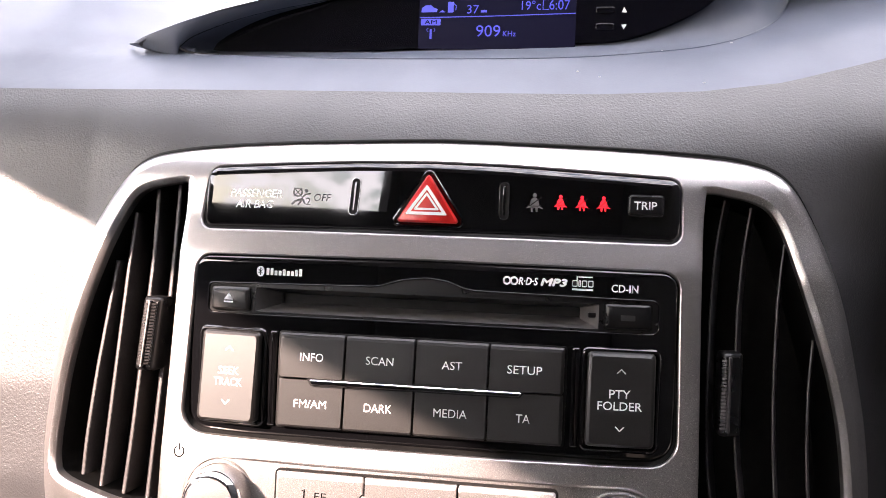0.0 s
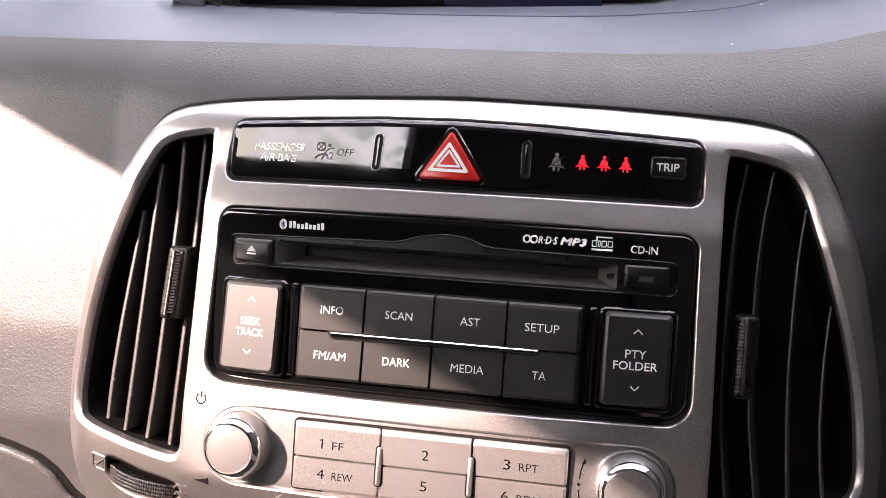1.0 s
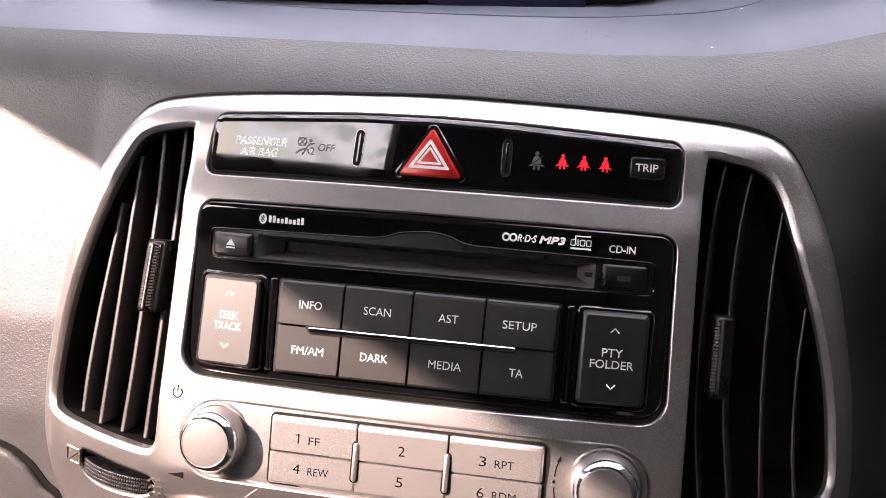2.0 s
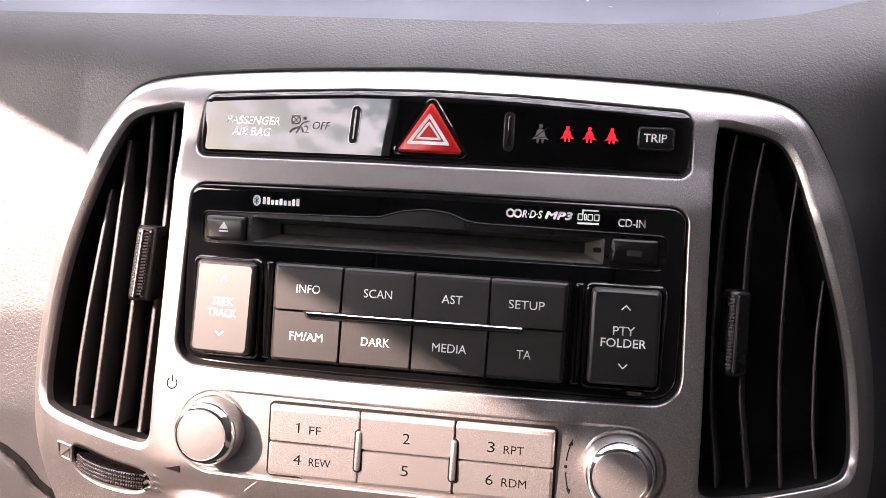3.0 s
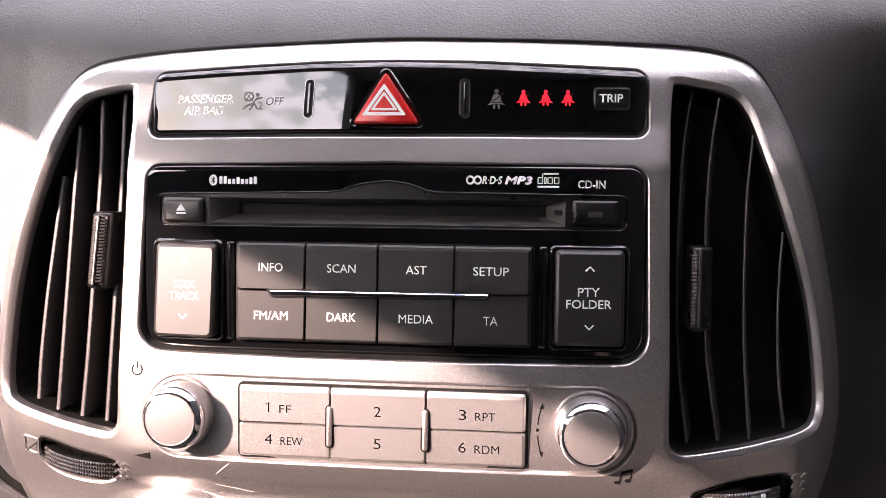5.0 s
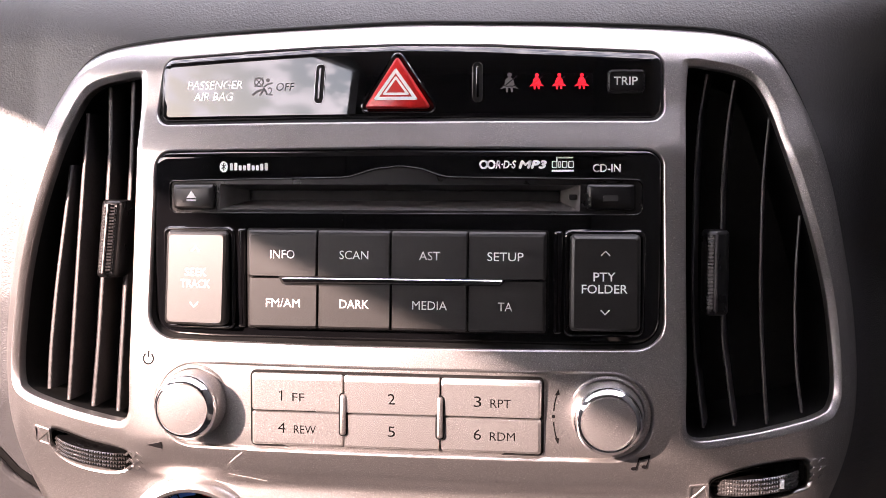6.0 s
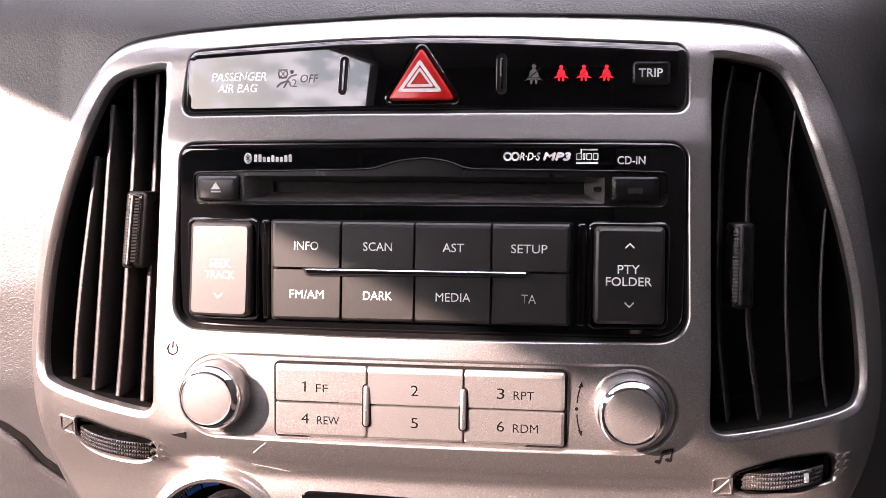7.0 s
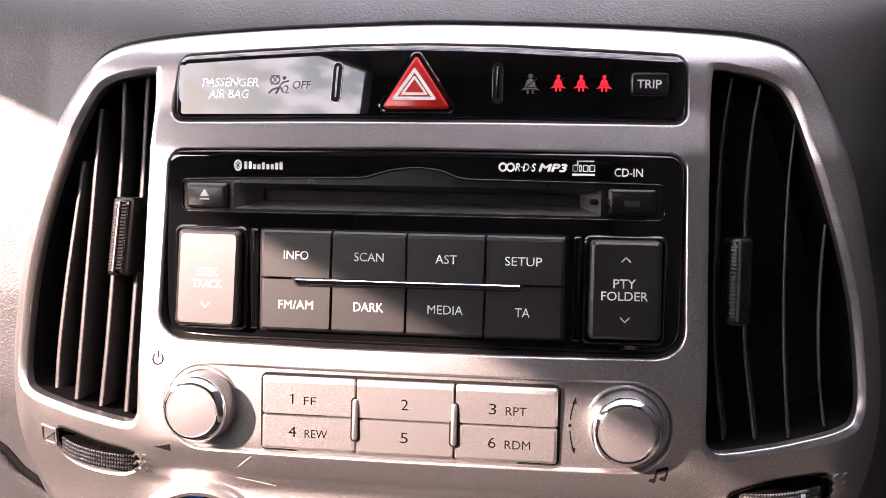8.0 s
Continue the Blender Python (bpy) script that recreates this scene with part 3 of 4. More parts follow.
# maker's marks as plain shapes
part("badge_oval", figure([(-63.3 + 1.5 * math.cos(a), 30.6 + 2.0 * math.sin(a)) for a in np.linspace(0, 6.28, 25)[:-1]], -0.06), WHITE, radio)
part("badge_zigzag", stroke([(-64.1, 29.8), (-62.6, 31.3), (-63.3, 32.0), (-63.3, 29.2), (-62.6, 29.9), (-64.1, 31.4)], 0.3, -0.14), MATTE, radio)
for k, high in enumerate((2.7, 2.7, 1.8, 1.8, 2.4, 1.8, 1.8, 2.4, 2.7)):
    part("badge_bar", figure(rrect(-61.0 + 1.6 * k, -59.85 + 1.6 * k, 29.3, 29.3 + high, 0.25, 2), -0.06), WHITE, radio)
for x in (30.0, 32.6):
    part("badge_ring", stroke([(x + 1.2 * math.cos(a), 31.4 + 1.25 * math.sin(a)) for a in np.linspace(0, 6.28, 21)], 0.7, -0.06), WHITE, radio)
print_text("rds_word", "R\u00b7D\u00b7S", 37.7, 31.4, 6.9, 2.6, -0.06, WHITE, radio, flat, 0.0, 0.2, 0.1)
print_text("mp_word", "MP3", 46.9, 31.4, 9.2, 2.5, -0.06, WHITE, radio, flat, 0.0, 0.2, 0.22)
for x0, x1 in ((53.4, 55.3), (55.6, 56.5), (56.8, 58.7), (59.0, 60.9)):
    part("badge_block", figure(rrect(x0, x1, 30.2, 32.6, 0.4, 3), -0.06), WHITE, radio)
    part("badge_hollow", figure(rrect(x0 + 0.32, x1 - 0.32, 30.55, 32.25, 0.2, 3), -0.1), MATTE, radio)
part("badge_stem", stroke([(55.1, 32.4), (55.1, 34.0)], 0.5, -0.06), WHITE, radio)
part("badge_line", figure(rrect(53.4, 60.9, 28.9, 29.6, 0.1, 2), -0.06), WHITE, radio)
part("badge_line", figure(rrect(55.5, 60.6, 33.5, 34.0, 0.1, 2), -0.06), WHITE, radio)


def rocker(name, x0, x1, z0, label):
    """A rocker key that follows the face and leans up a little; gives the key, its middle and its form."""
    x = (x0 + x1) / 2

    def lean(u, w):
        return face_y(x, w) + math.copysign(0.095, x) * (u - x) + 0.10 * (w + 8.4)

    body = part(name, key(x0, x1, z0, 7.7, -4.3, 1.0, 1.5, 1.3, 1.5, 1.1, 1.8, 1.6, lean), KEY, radio, label, 13)
    well = slab(rrect(x0 - 2.2, x1 + 1.9, -27.9, 9.2, 3.0, 6), [(0, 0.6)] + [(-2.0 * k / 10, -0.3 - 0.75 * math.sin(math.pi * k / 10)) for k in range(11)] + [(-2.0, 0.4)], face_y)
    part("well_rim", well, GLOSS, body)
    part("well_floor", figure(rrect(x0 - 0.8, x1 + 0.8, -26.6, 8.4, 2.2, 4), -0.12, face_y), MATTE, body)
    for q, z in ((1, 1.2), (-1, -18.6)):
        part("chevron", stroke([(x - 1.5, z - q * 0.75), (x, z + q * 0.75), (x + 1.5, z - q * 0.75)], 0.5, -4.38, lean), WHITE, body)
    return body, x, lean


seek, x, lean = rocker("seek_key", -85.0, -61.2, -26.0, "soft-touch black seek and track rocker key in sunlight")
print_text("seek_word", "SEEK", x + 0.4, -7.0, 8.4, 2.9, -4.37, WHITE, seek, lean, 0.012)
print_text("track_word", "TRACK", x + 0.4, -11.1, 11.4, 2.9, -4.37, WHITE, seek, lean, 0.012)
folder, x, lean = rocker("folder_key", 59.9, 83.8, -25.2, "soft-touch black folder rocker key in shade")
print_text("pty_word", "PTY", x - 0.3, -6.7, 7.4, 3.0, -4.37, WHITE, folder, lean, 0.008)
print_text("folder_word", "FOLDER", x - 0.2, -10.8, 15.4, 3.0, -4.37, WHITE, folder, lean, 0.008)

XS = [-53.9, -28.3, -2.0, 25.0, 52.1]
part("key_bed", slab(rrect(-54.6, 52.8, -27.2, 8.8, 1.2, 4), [(0, 0.4), (0, -0.5), (-0.2, -0.6)], flat), MATTE, radio)
LEGEND = [[("INFO", 8.8), ("SCAN", 10.3), ("AST", 7.4), ("SETUP", 12.4)], [("FM/AM", 12.4), ("DARK", 10.4), ("MEDIA", 12.2), ("TA", 5.0)]]
for row in range(2):
    for col in range(4):
        z0, z1 = ((-8.2, 8.2), (-26.5, -8.6))[row]
        x0, x1 = XS[col] + 0.22, XS[col + 1] - 0.22

        def tip(x, z, c=(z0 + z1) / 2):
            return 0.07 * (z - c)

        k = part("radio_key", key(x0, x1, z0, z1, -3.3 + (0.25 if row else 0), 0.0, 1.2 if col == 0 else 0.3, 1.2 if col == 3 else 0.3, 0.35 if row else 1.7, 0.9 if row else 0.3, 0.7, 1.0, tip), KEY, radio, "", 13)
        word, w = LEGEND[row][col]
        print_text("legend", word, (x0 + x1) / 2 + (0.3, 0.1, 0.2, -0.6)[col], (-0.3, -17.6)[row], w, 3.0, (-3.35, -3.1)[row], WHITE, k, tip)
part("chrome_bar", slab(rpoly([(-41.7, -8.5), (-40.2, -10.4), (36.0, -9.9), (37.9, -8.3)], [0.6, 0.5, 0.5, 0.6], 3), [(0, -2.0), (0, -3.9), (-0.35, -4.3)], flat), CHROME, radio, "slim chrome trim bar between the keys")
part("bar_bed", slab(rpoly([(-42.6, -8.0), (-40.8, -10.9), (36.4, -10.5), (38.8, -7.8)], 0.5, 3), [(0, -2.0), (0, -3.42)], flat), MATTE, radio)
for x in (-56.6, 55.9):
    part("upright_rib", slab(rrect(x - 1.5, x + 1.5, -27.0, 8.6, 0.9, 3), rounded(1.3, 0.2, -1.3), face_y), GLOSS, radio)

# ---- preset keys ----
presets = thing("preset_key_block", "six silver preset keys with dark numerals under the radio", "radio keys")
part("key_bed", slab(rrect(-52.2, 51.7, -68.6, -41.3, 2.2, 6), [(0, 0.8), (0, -0.8)], lambda x, z: pocket_y(x, -55)), MATTE, presets)
NX = [-51.5, -18.0, 16.1, 51.0]
NUM = [[("1", -40.3, 1.1, "FF", -34.2, 4.4), ("2", -0.9, 2.6, "", 0, 0), ("3", 29.0, 2.6, "RPT", 36.9, 7.0)], [("4", -40.3, 2.8, "REW", -31.9, 8.0), ("5", -0.9, 2.6, "", 0, 0), ("6", 29.0, 2.6, "RDM", 37.6, 8.6)]]
for row in range(2):
    for col in range(3):
        z0, z1 = ((-55.4, -42.3), (-67.7, -55.8))[row]
        x0, x1 = NX[col] + 0.25, NX[col + 1] - 0.25
        level = pocket_y((x0 + x1) / 2, -55)

        def cap_y(x, z, level=level):
            return level

        k = part("preset_key", key(x0, x1, z0, z1, -2.0, 0.6, 1.0 if col == 0 else 0.3, 1.0 if col == 2 else 0.3, 0.35 if row else 1.9, 0.9 if row else 0.3, 0.9 if col != 1 else 0.4, 0.9, cap_y), SILVER_KEY, presets, "", 13)
        d, x, w, word, x2, w2 = NUM[row][col]
        z = (-50.0, -61.4)[row]
        if d == "1":
            part("numeral", stroke([(x - 0.9, z + 1.1), (x, z + 1.85), (x, z - 1.85)], 0.6, -2.04, cap_y), DARK_PRINT, k)
        else:
            print_text("numeral", d, x, z, w, 3.7, -2.04, DARK_PRINT, k, cap_y)
        if word:
            print_text("legend", word, x2, z - 0.45, w2, 2.9, -2.04, DARK_PRINT, k, cap_y)
for x in (-18.0, 16.1):
    part("divider_gap", slab(rrect(x - 1.6, x + 1.6, -63.6, -48.2, 1.55, 6), [(0, 0), (0, -2.06)], pocket_y), MATTE, presets)
    part("divider_pin", slab(rrect(x - 1.05, x + 1.05, -63.0, -48.8, 1.0, 6), [(0, 0), (0, -2.4), (-0.3, -2.95), (-0.7, -3.15)], pocket_y), SILVER_KEY, presets)

# ---- knobs ----
ky = pocket_y(73.5, -54.3)


def knob(x, label):
    k = thing("rotary_knob", label, "knob", x, ky, -54.3, "knobs beside the preset keys")
    part("base_ring", lathe([(13.9, 0.6), (13.7, -0.3), (13.2, -0.6), (12.7, -0.4), (12.4, 0.4)], cap=False), SILVER, k, "silver base ring")
    part("skirt", lathe([(12.3, 1.0), (12.2, -2), (11.9, -4.5), (11.5, -7.1), (11.2, -7.7)]), SILVER_KEY, k, "satin silver skirt")
    part("chrome_ring", lathe([(11.3, -6.9), (11.55, -7.7), (11.55, -8.5), (11.2, -9.4), (10.6, -10.3), (10.0, -11.0), (9.5, -11.5), (9.15, -11.6), (8.95, -11.3), (8.9, -10.7)], cap=False), CHROME, k, "polished chrome ring")
    part("cap", lathe([(8.95, -10.5), (8.9, -11.2), (8.6, -11.55), (6, -11.7), (3, -11.75), (1, -11.77)]), SILVER_KEY, k, "sparkling silver cap")
    return k


knob(-73.9, "silver rotary knob with chrome ring, in full sunlight")
knob(73.1, "silver rotary knob with chrome ring, half in shade")


# ---- air vents ----
# cross sections of the blades: (across, back); the sunlit ones are turned towards the window
STRAIGHT = [(-0.5 * math.cos(a), 0.6 - 0.6 * math.sin(a)) for a in np.linspace(0, math.pi, 9)] + [(2.6, 9), (4.2, 17), (3.5, 17), (1.5, 9)]
TURNED = [(-1.9, 3.6), (-1.8, 2.7), (-1.4, 1.8), (-0.6, 0.5), (-0.35, 0.15), (0.0, -0.0), (0.45, -0.06), (0.9, 0.0), (1.15, 0.3), (1.2, 1.2), (0.9, 9), (0.2, 17), (-0.6, 17), (-2.0, 9)]


def vent(loop, slats, slider, facets, blade, label):
    v = thing("air_vent", label, "air vent", group="vents beside the radio")
    bm = bmesh.new()
    rows = loft(bm, [[(x, fascia_y(x, z) + 5.2, z) for x, z in grown(loop, -0.9)], [(x, fascia_y(x, z) + 24, z) for x, z in grown(loop, -0.9)], [(x, 50, z) for x, z in grown(loop, -3)]])
    bm.faces.new(rows[-1])
    part("duct", bm, MATTE, v, "deep black duct")
    for path in slats:
        pts = spline(path, 6, False)
        bm = bmesh.new()
        rings = []
        for x, z in pts:
            y = 9.5 + (z + 60) * 0.105
            rings.append([(x + a, y + b, z) for a, b in blade])
        rows = loft(bm, rings)
        bm.faces.new(rows[0])
        bm.faces.new(rows[-1][::-1])
        part("slat", bm, SLAT, v)
    x0, x1, z0, z1, lean, xm = slider

    def sy(x, z):
        """The grip is a wedge: both sides fall back from its spine."""
        return fascia_y(x, z) + 0.3 + 0.5 * abs(x - xm - lean * (2 * (z - z0) / (z1 - z0) - 1))

    shape = rpoly([(x0 - lean, z0), (x1 - lean, z0), (x1 + lean, z1), (x0 + lean, z1)], 1.6, 4)
    grip = part("slider", slab(dense(shape, 2), [(0, 12), (0, 2.4), (-0.5, 1.2), (-1.2, 0.7), (-1.9, 0.5)], sy), SATIN, v, "black wedge-shaped grip slider with fine ridges")
    part("spine", slab(dense(rpoly([(xm - 0.6 - lean, z0 + 1.5), (xm + 0.6 - lean, z0 + 1.5), (xm + 0.6 + lean, z1 - 1.5), (xm - 0.6 + lean, z1 - 1.5)], 0.4, 2), 2), [(0, 1.6), (0, -0.3), (-0.3, -0.55)], sy), SLAT, grip)
    n = 20
    for q in facets:
        for k in range(n):
            z = z0 + 3 + (z1 - z0 - 6) * k / (n - 1)
            c = xm + q * 1.75 + lean * (2 * (z - z0) / (z1 - z0) - 1)
            bm = bmesh.new()
            box(c - 0.85, c + 0.85, -0.15, 1.4, z - 0.34, z + 0.34, 0.0, bm)
            for p in bm.verts:
                p.co.y += sy(p.co.x, z)
            part("ridge", bm, SLAT, grip)


vent(VENT_L, [[(-107.9, 66), (-107.8, 37.9), (-108, 16), (-108.6, -16.4), (-109.1, -37.9), (-109.6, -61.5)], [(-117.2, 62), (-116.6, 37.9), (-116.9, 20.4), (-117.9, -14.4), (-118.6, -38.2), (-119.7, -60)],
              [(-126, 52), (-127, 29), (-127.4, 16), (-128.4, -16.8), (-129, -38.5), (-129.6, -57.9)], [(-132, 32), (-133.5, 15.9), (-135.1, -1.6), (-136.4, -16.9), (-137.6, -38.7), (-137.7, -54)]],
     (-115.6, -106.4, -10.5, 18.6, 0.8, -111.2), (-1, 1), TURNED, "silver-framed air vent with black slats catching sunlight")
vent(VENT_R, [[(108.1, 64.5), (105.5, 47.8), (104.1, 27.7), (103.4, -2.2), (104, -31.9), (107.1, -60.5)], [(117.6, 62), (115, 43.7), (113.3, 17.8), (113.6, -23.7), (115.2, -41.3), (117.6, -59.5)],
              [(129.6, 48.7), (127.6, 27.8), (126.6, -1.8), (126.7, -23.4), (127.8, -46.8), (128.6, -58.4)], [(139.9, 14.1), (138.5, -5.6), (138.2, -23.1), (138.8, -40.6), (140.3, -54)]],
     (106.4, 114.6, -20.3, 9.2, 0.2, 109.6), (-1,), STRAIGHT, "silver-framed air vent with black slats in deep shade")


# ---- thumbwheels ----
# base colour lifted to stand in for sun glints on the teeth
KNURL = noisy(material("bright_knurl", (0.1, 0.095, 0.095), 0.22, spec=0.8), 800, (0.02, 0.019, 0.019), (0.065, 0.062, 0.062))


def thumbwheel(loop, x0, x1, z0, z1, mark, label):
    """A knurled wheel that shows through a slot; x0, z0 to x1, z1 is its line."""
    w = thing("vent_thumbwheel", label, "thumbwheel", group="wheels below the vents")
    bm = bmesh.new()
    rows = loft(bm, [[(x, fascia_y(x, z) + 0.6, z) for x, z in ccw(loop)], [(x, fascia_y(x, z) + 16, z) for x, z in ccw(loop)]])
    bm.faces.new(rows[-1])
    part("slot", bm, MATTE, w, "dark slot")
    mx, mz, half = (x0 + x1) / 2, (z0 + z1) / 2, (x1 - x0) / 2
    tilt = (z1 - z0) / (x1 - x0)
    base = fascia_y(mx, mz) + (5.2 if mx < 0 else 6.6)
    R, rise = 22.0, 2.9

    def spot(a, h):
        x = mx + R * math.sin(a)
        return (x, base + 13.0 - R * math.cos(a), mz + tilt * (x - mx) + h)

    amax = math.asin(min(0.97, half / R))
    n, m = 36, 4
    bm = bmesh.new()
    grid = [[spot(-amax + 2 * amax * i / n, -rise + 2 * rise * j / m) for i in range(n + 1)] for j in range(m + 1)]
    lo, hi = [spot(-amax + 2 * amax * i / n, -rise) for i in range(n + 1)], [spot(-amax + 2 * amax * i / n, rise) for i in range(n + 1)]
    back = [(p[0], base + 14, p[2]) for p in hi]
    loft(bm, [[(p[0], base + 14, p[2]) for p in lo], lo, hi, back], False)
    drum = part("wheel", bm, SATIN, w)
    bm = bmesh.new()
    c = Vector((mx, base + 13.0, mz))
    for i in range(n):
        for j in range(m):
            q = [Vector(grid[j][i]), Vector(grid[j][i + 1]), Vector(grid[j + 1][i + 1]), Vector(grid[j + 1][i])]
            mid = sum(q, Vector()) / 4
            out = Vector((mid.x - c.x, mid.y - c.y, 0)).normalized()
            vs = [bm.verts.new(mid + (p - mid) * 0.9) for p in q]
            top = bm.verts.new(mid + out * 0.75)
            for a in range(4):
                bm.faces.new((vs[a], vs[(a + 1) % 4], top))
    part("knurl", bm, KNURL, drum, "diamond knurling", 5)
    if mark is not None:
        a = math.asin((mark - mx) / R)
        p = spot(a, 0)
        part("marker", box(p[0] - 0.75, p[0] + 0.75, p[1] - 1.0, p[1] + 0.5, p[2] - 1.6, p[2] + 1.6, 0.2), WHITE, drum)


thumbwheel(WHEEL_L, -132, -101.5, -73.8, -79.2, None, "black knurled thumbwheel in its slot, in sunlight")
thumbwheel(WHEEL_R, 109.5, 139, -80.5, -76.5, 132.6, "black knurled thumbwheel with a white marker line")


def closed_sign(x, z, tilt, mat):
    """Embossed square crossed by a line, and waves at the wheel's other end."""
    c = [(x - 3.2, z + 3.0), (x + 3.0, z + 3.0 - tilt), (x + 3.0, z - 2.8 - tilt), (x - 3.2, z - 2.8)]
    part("shut_sign", stroke(c + c[:1], 0.7, -0.45, fascia_y, 0.6), mat, fascia)
    part("shut_sign_line", stroke([c[1], c[3]], 0.6, -0.45, fascia_y, 0.6), mat, fascia)


def wave_sign(x, z, tilt, mat):
    for k in range(3):
        pts = spline([(x + 1.6 * q, z + 2.9 * (k - 1) + (0.8 if q % 2 else -0.6) + tilt * q) for q in range(-2, 3)], 4, False)
        part("air_wave", stroke(pts, 0.75, -0.4, fascia_y, 0.7), mat, fascia)


closed_sign(-137.4, -70.3, 1.2, SILVER)
wave_sign(-98.9, -78.2, -0.1, SILVER)
closed_sign(105.0, -82.0, -0.7, SILVER)
wave_sign(146.0, -73.3, 0.0, SILVER)

# ---- heater dial and climate panel ----
dx, dz = DIAL_X, DIAL_Z
dy = fascia_y(dx, dz)
dial = thing("temperature_dial", "silver-rimmed heater dial with blue and red marks", "heater dial", dx, dy, dz)
part("collar", lathe([(29, 3.0), (28.6, -0.8), (27.0, -3.0), (25.0, -3.9), (23.7, -3.6), (23.1, -2.2), (22.8, 0.0), (22.8, 6.0)], cap=False), SILVER, dial, "bright silver collar")
part("face", lathe([(22.9, 5.2), (14, 5.0)]), GLOSS, dial)
part("turning_knob", lathe([(15.5, 5.2), (15.2, -6), (14.2, -8), (8, -8.6), (2, -8.7)]), SATIN, dial)
for name, mat, a0, a1 in (("cold_mark", BLUE_PRINT, -62, -44), ("cold_mark", BLUE_PRINT, -42, -24), ("cold_mark", BLUE_PRINT, -22, -4), ("warm_mark", RED, 4, 22), ("warm_mark", RED, 24, 42), ("warm_mark", RED, 44, 62)):
    part(name, stroke([(20.8 * math.sin(radians(a)), 20.8 * math.cos(radians(a))) for a in np.linspace(a0, a1, 8)], 1.8, 4.85), mat, dial)
for k in range(-21, 22):
    a = radians(3.1 * k)
    part("scale_tick", stroke([(r * math.sin(a), r * math.cos(a)) for r in (21.9, 22.6)], 0.5, 4.85), WHITE, dial)
climate = thing("climate_panel", "black climate control panel low on the fascia", "climate panel")
part("cover", slab(rrect(-44, 58, -140, -89.5, 4, 6), [(0, 2.5), (0, -0.4), (-0.5, -0.8)], fascia_y), GLOSS, climate)

# ---- dashboard ----
dashboard = thing("dashboard", "dark grey grained plastic dashboard with a smooth upper band", "dashboard")


def crease_z(x):
    return float(np.interp(x, [-500, 20, 60, 100, 132, 166, 200, 260, 500], [106.4, 105.6, 105.8, 108.0, 112.8, 123.5, 136, 150, 160]))


DASH_Z, DASH_Y = [-200, -130, -100, -60, -20, 0, 40, 70, 83, 95, 106, 130, 180], [60, 29, 16, 6, 4.8, 6.5, 10, 17, 20.5, 26.5, 34, 50, 85]
dform = np.convolve(np.pad(np.interp(fine, DASH_Z, DASH_Y), 12, "edge"), kernel / kernel.sum(), "valid")


def away(d):
    """The skin falls back towards the driver's footwell."""
    return 42 * (1 - math.exp(-(d / 42) ** 2)) if d > 0 else 0.0


def dash_y(x, z):
    return float(np.interp(z, fine, dform)) + 5 * (min(abs(x), 150) / 100) ** 2.4 * float(np.interp(z, [50, 105], [1, 0.3])) + 0.10 * max(0.0, x - 150) + 0.02 * max(0.0, -x - 150) + away(x - 140) * float(np.interp(z, [0, 90], [2.4, 0.1]))


def band_y(x, z):
    c = crease_z(x)
    return dash_y(x, c) + float(np.interp(z - c, [-5, 0.0, 1.5, 19, 34, 55, 80, 110], [-2, 0.0, 1.6, 24, 48, 86, 140, 220])) * float(np.interp(x, [-200, -145], [0.6, 1]))


cx = [float(v) for v in np.arange(-420, 421, 10)]
crease = [(x, crease_z(x)) for x in cx]
bm = plate(dense([(-420, -170), (420, -170)], 840) + crease[::-1], [dense(grown(OUTER, -6.9), 3.3)], dash_y, list(np.arange(-165, 160, 4)), list(np.arange(-410, 411, 10)))
part("lower_skin", bm, GRAIN, dashboard, "dark grey leather-grained skin")

POD = [(-127, 132.5), (-124.8, 128.8), (-119.5, 126.9), (-93, 125.6), (-54, 124.4), (-3, 124.6), (45, 126), (80, 129.7), (103, 133.8), (121, 140.2), (136, 150.7), (144, 162), (150, 173), (152, 182), (120, 187), (0, 187), (-90, 167), (-112, 148), (-123, 138.5)]
pod = dense(spline(POD, 5), 4)
bm = plate([(x, z + 0.02) for x, z in crease] + [(420, 195), (-420, 195)], [pod], band_y, list(np.arange(108, 194, 3)), list(np.arange(-410, 411, 10)))
rim(bm, pod, -1, [(0, 0), (0.2, 0.2), (0.5, 1.0), (0.5, 3)], band_y)
part("upper_band", bm, SMOOTH, dashboard, "smooth blue-grey upper band")

bm = bmesh.new()
loft(bm, [[(x, dash_y(x, z - 2) + 0.7, z - 2) for x, z in crease], [(x, dash_y(x, z) + 0.6, z) for x, z in crease], [(x, band_y(x, z + 2) + 0.9, z + 2) for x, z in crease]], False)
part("seam", bm, GRAIN, dashboard)

# a thin black strip laid on the skin along the fascia's upper half alone
upper = [k for k, (x, z) in enumerate(OUTER) if z > 5]
first = next(k for k in upper if k - 1 not in upper and k > 0) if 0 in upper else upper[0]
arc = [OUTER[(first + k) % len(OUTER)] for k in range(len(upper))]
bm = bmesh.new()
loft(bm, [[(x * (1 + g * 0.0062), dash_y(x, z) + d, z + g * 0.95) for x, z in arc] for g, d in ((0.5, -0.25), (1.3, -0.25), (1.7, 0.0), (1.8, 1.0))], False)
part("edge_strip", bm, MATTE, dashboard, "thin matt black strip along the fascia's upper edge")

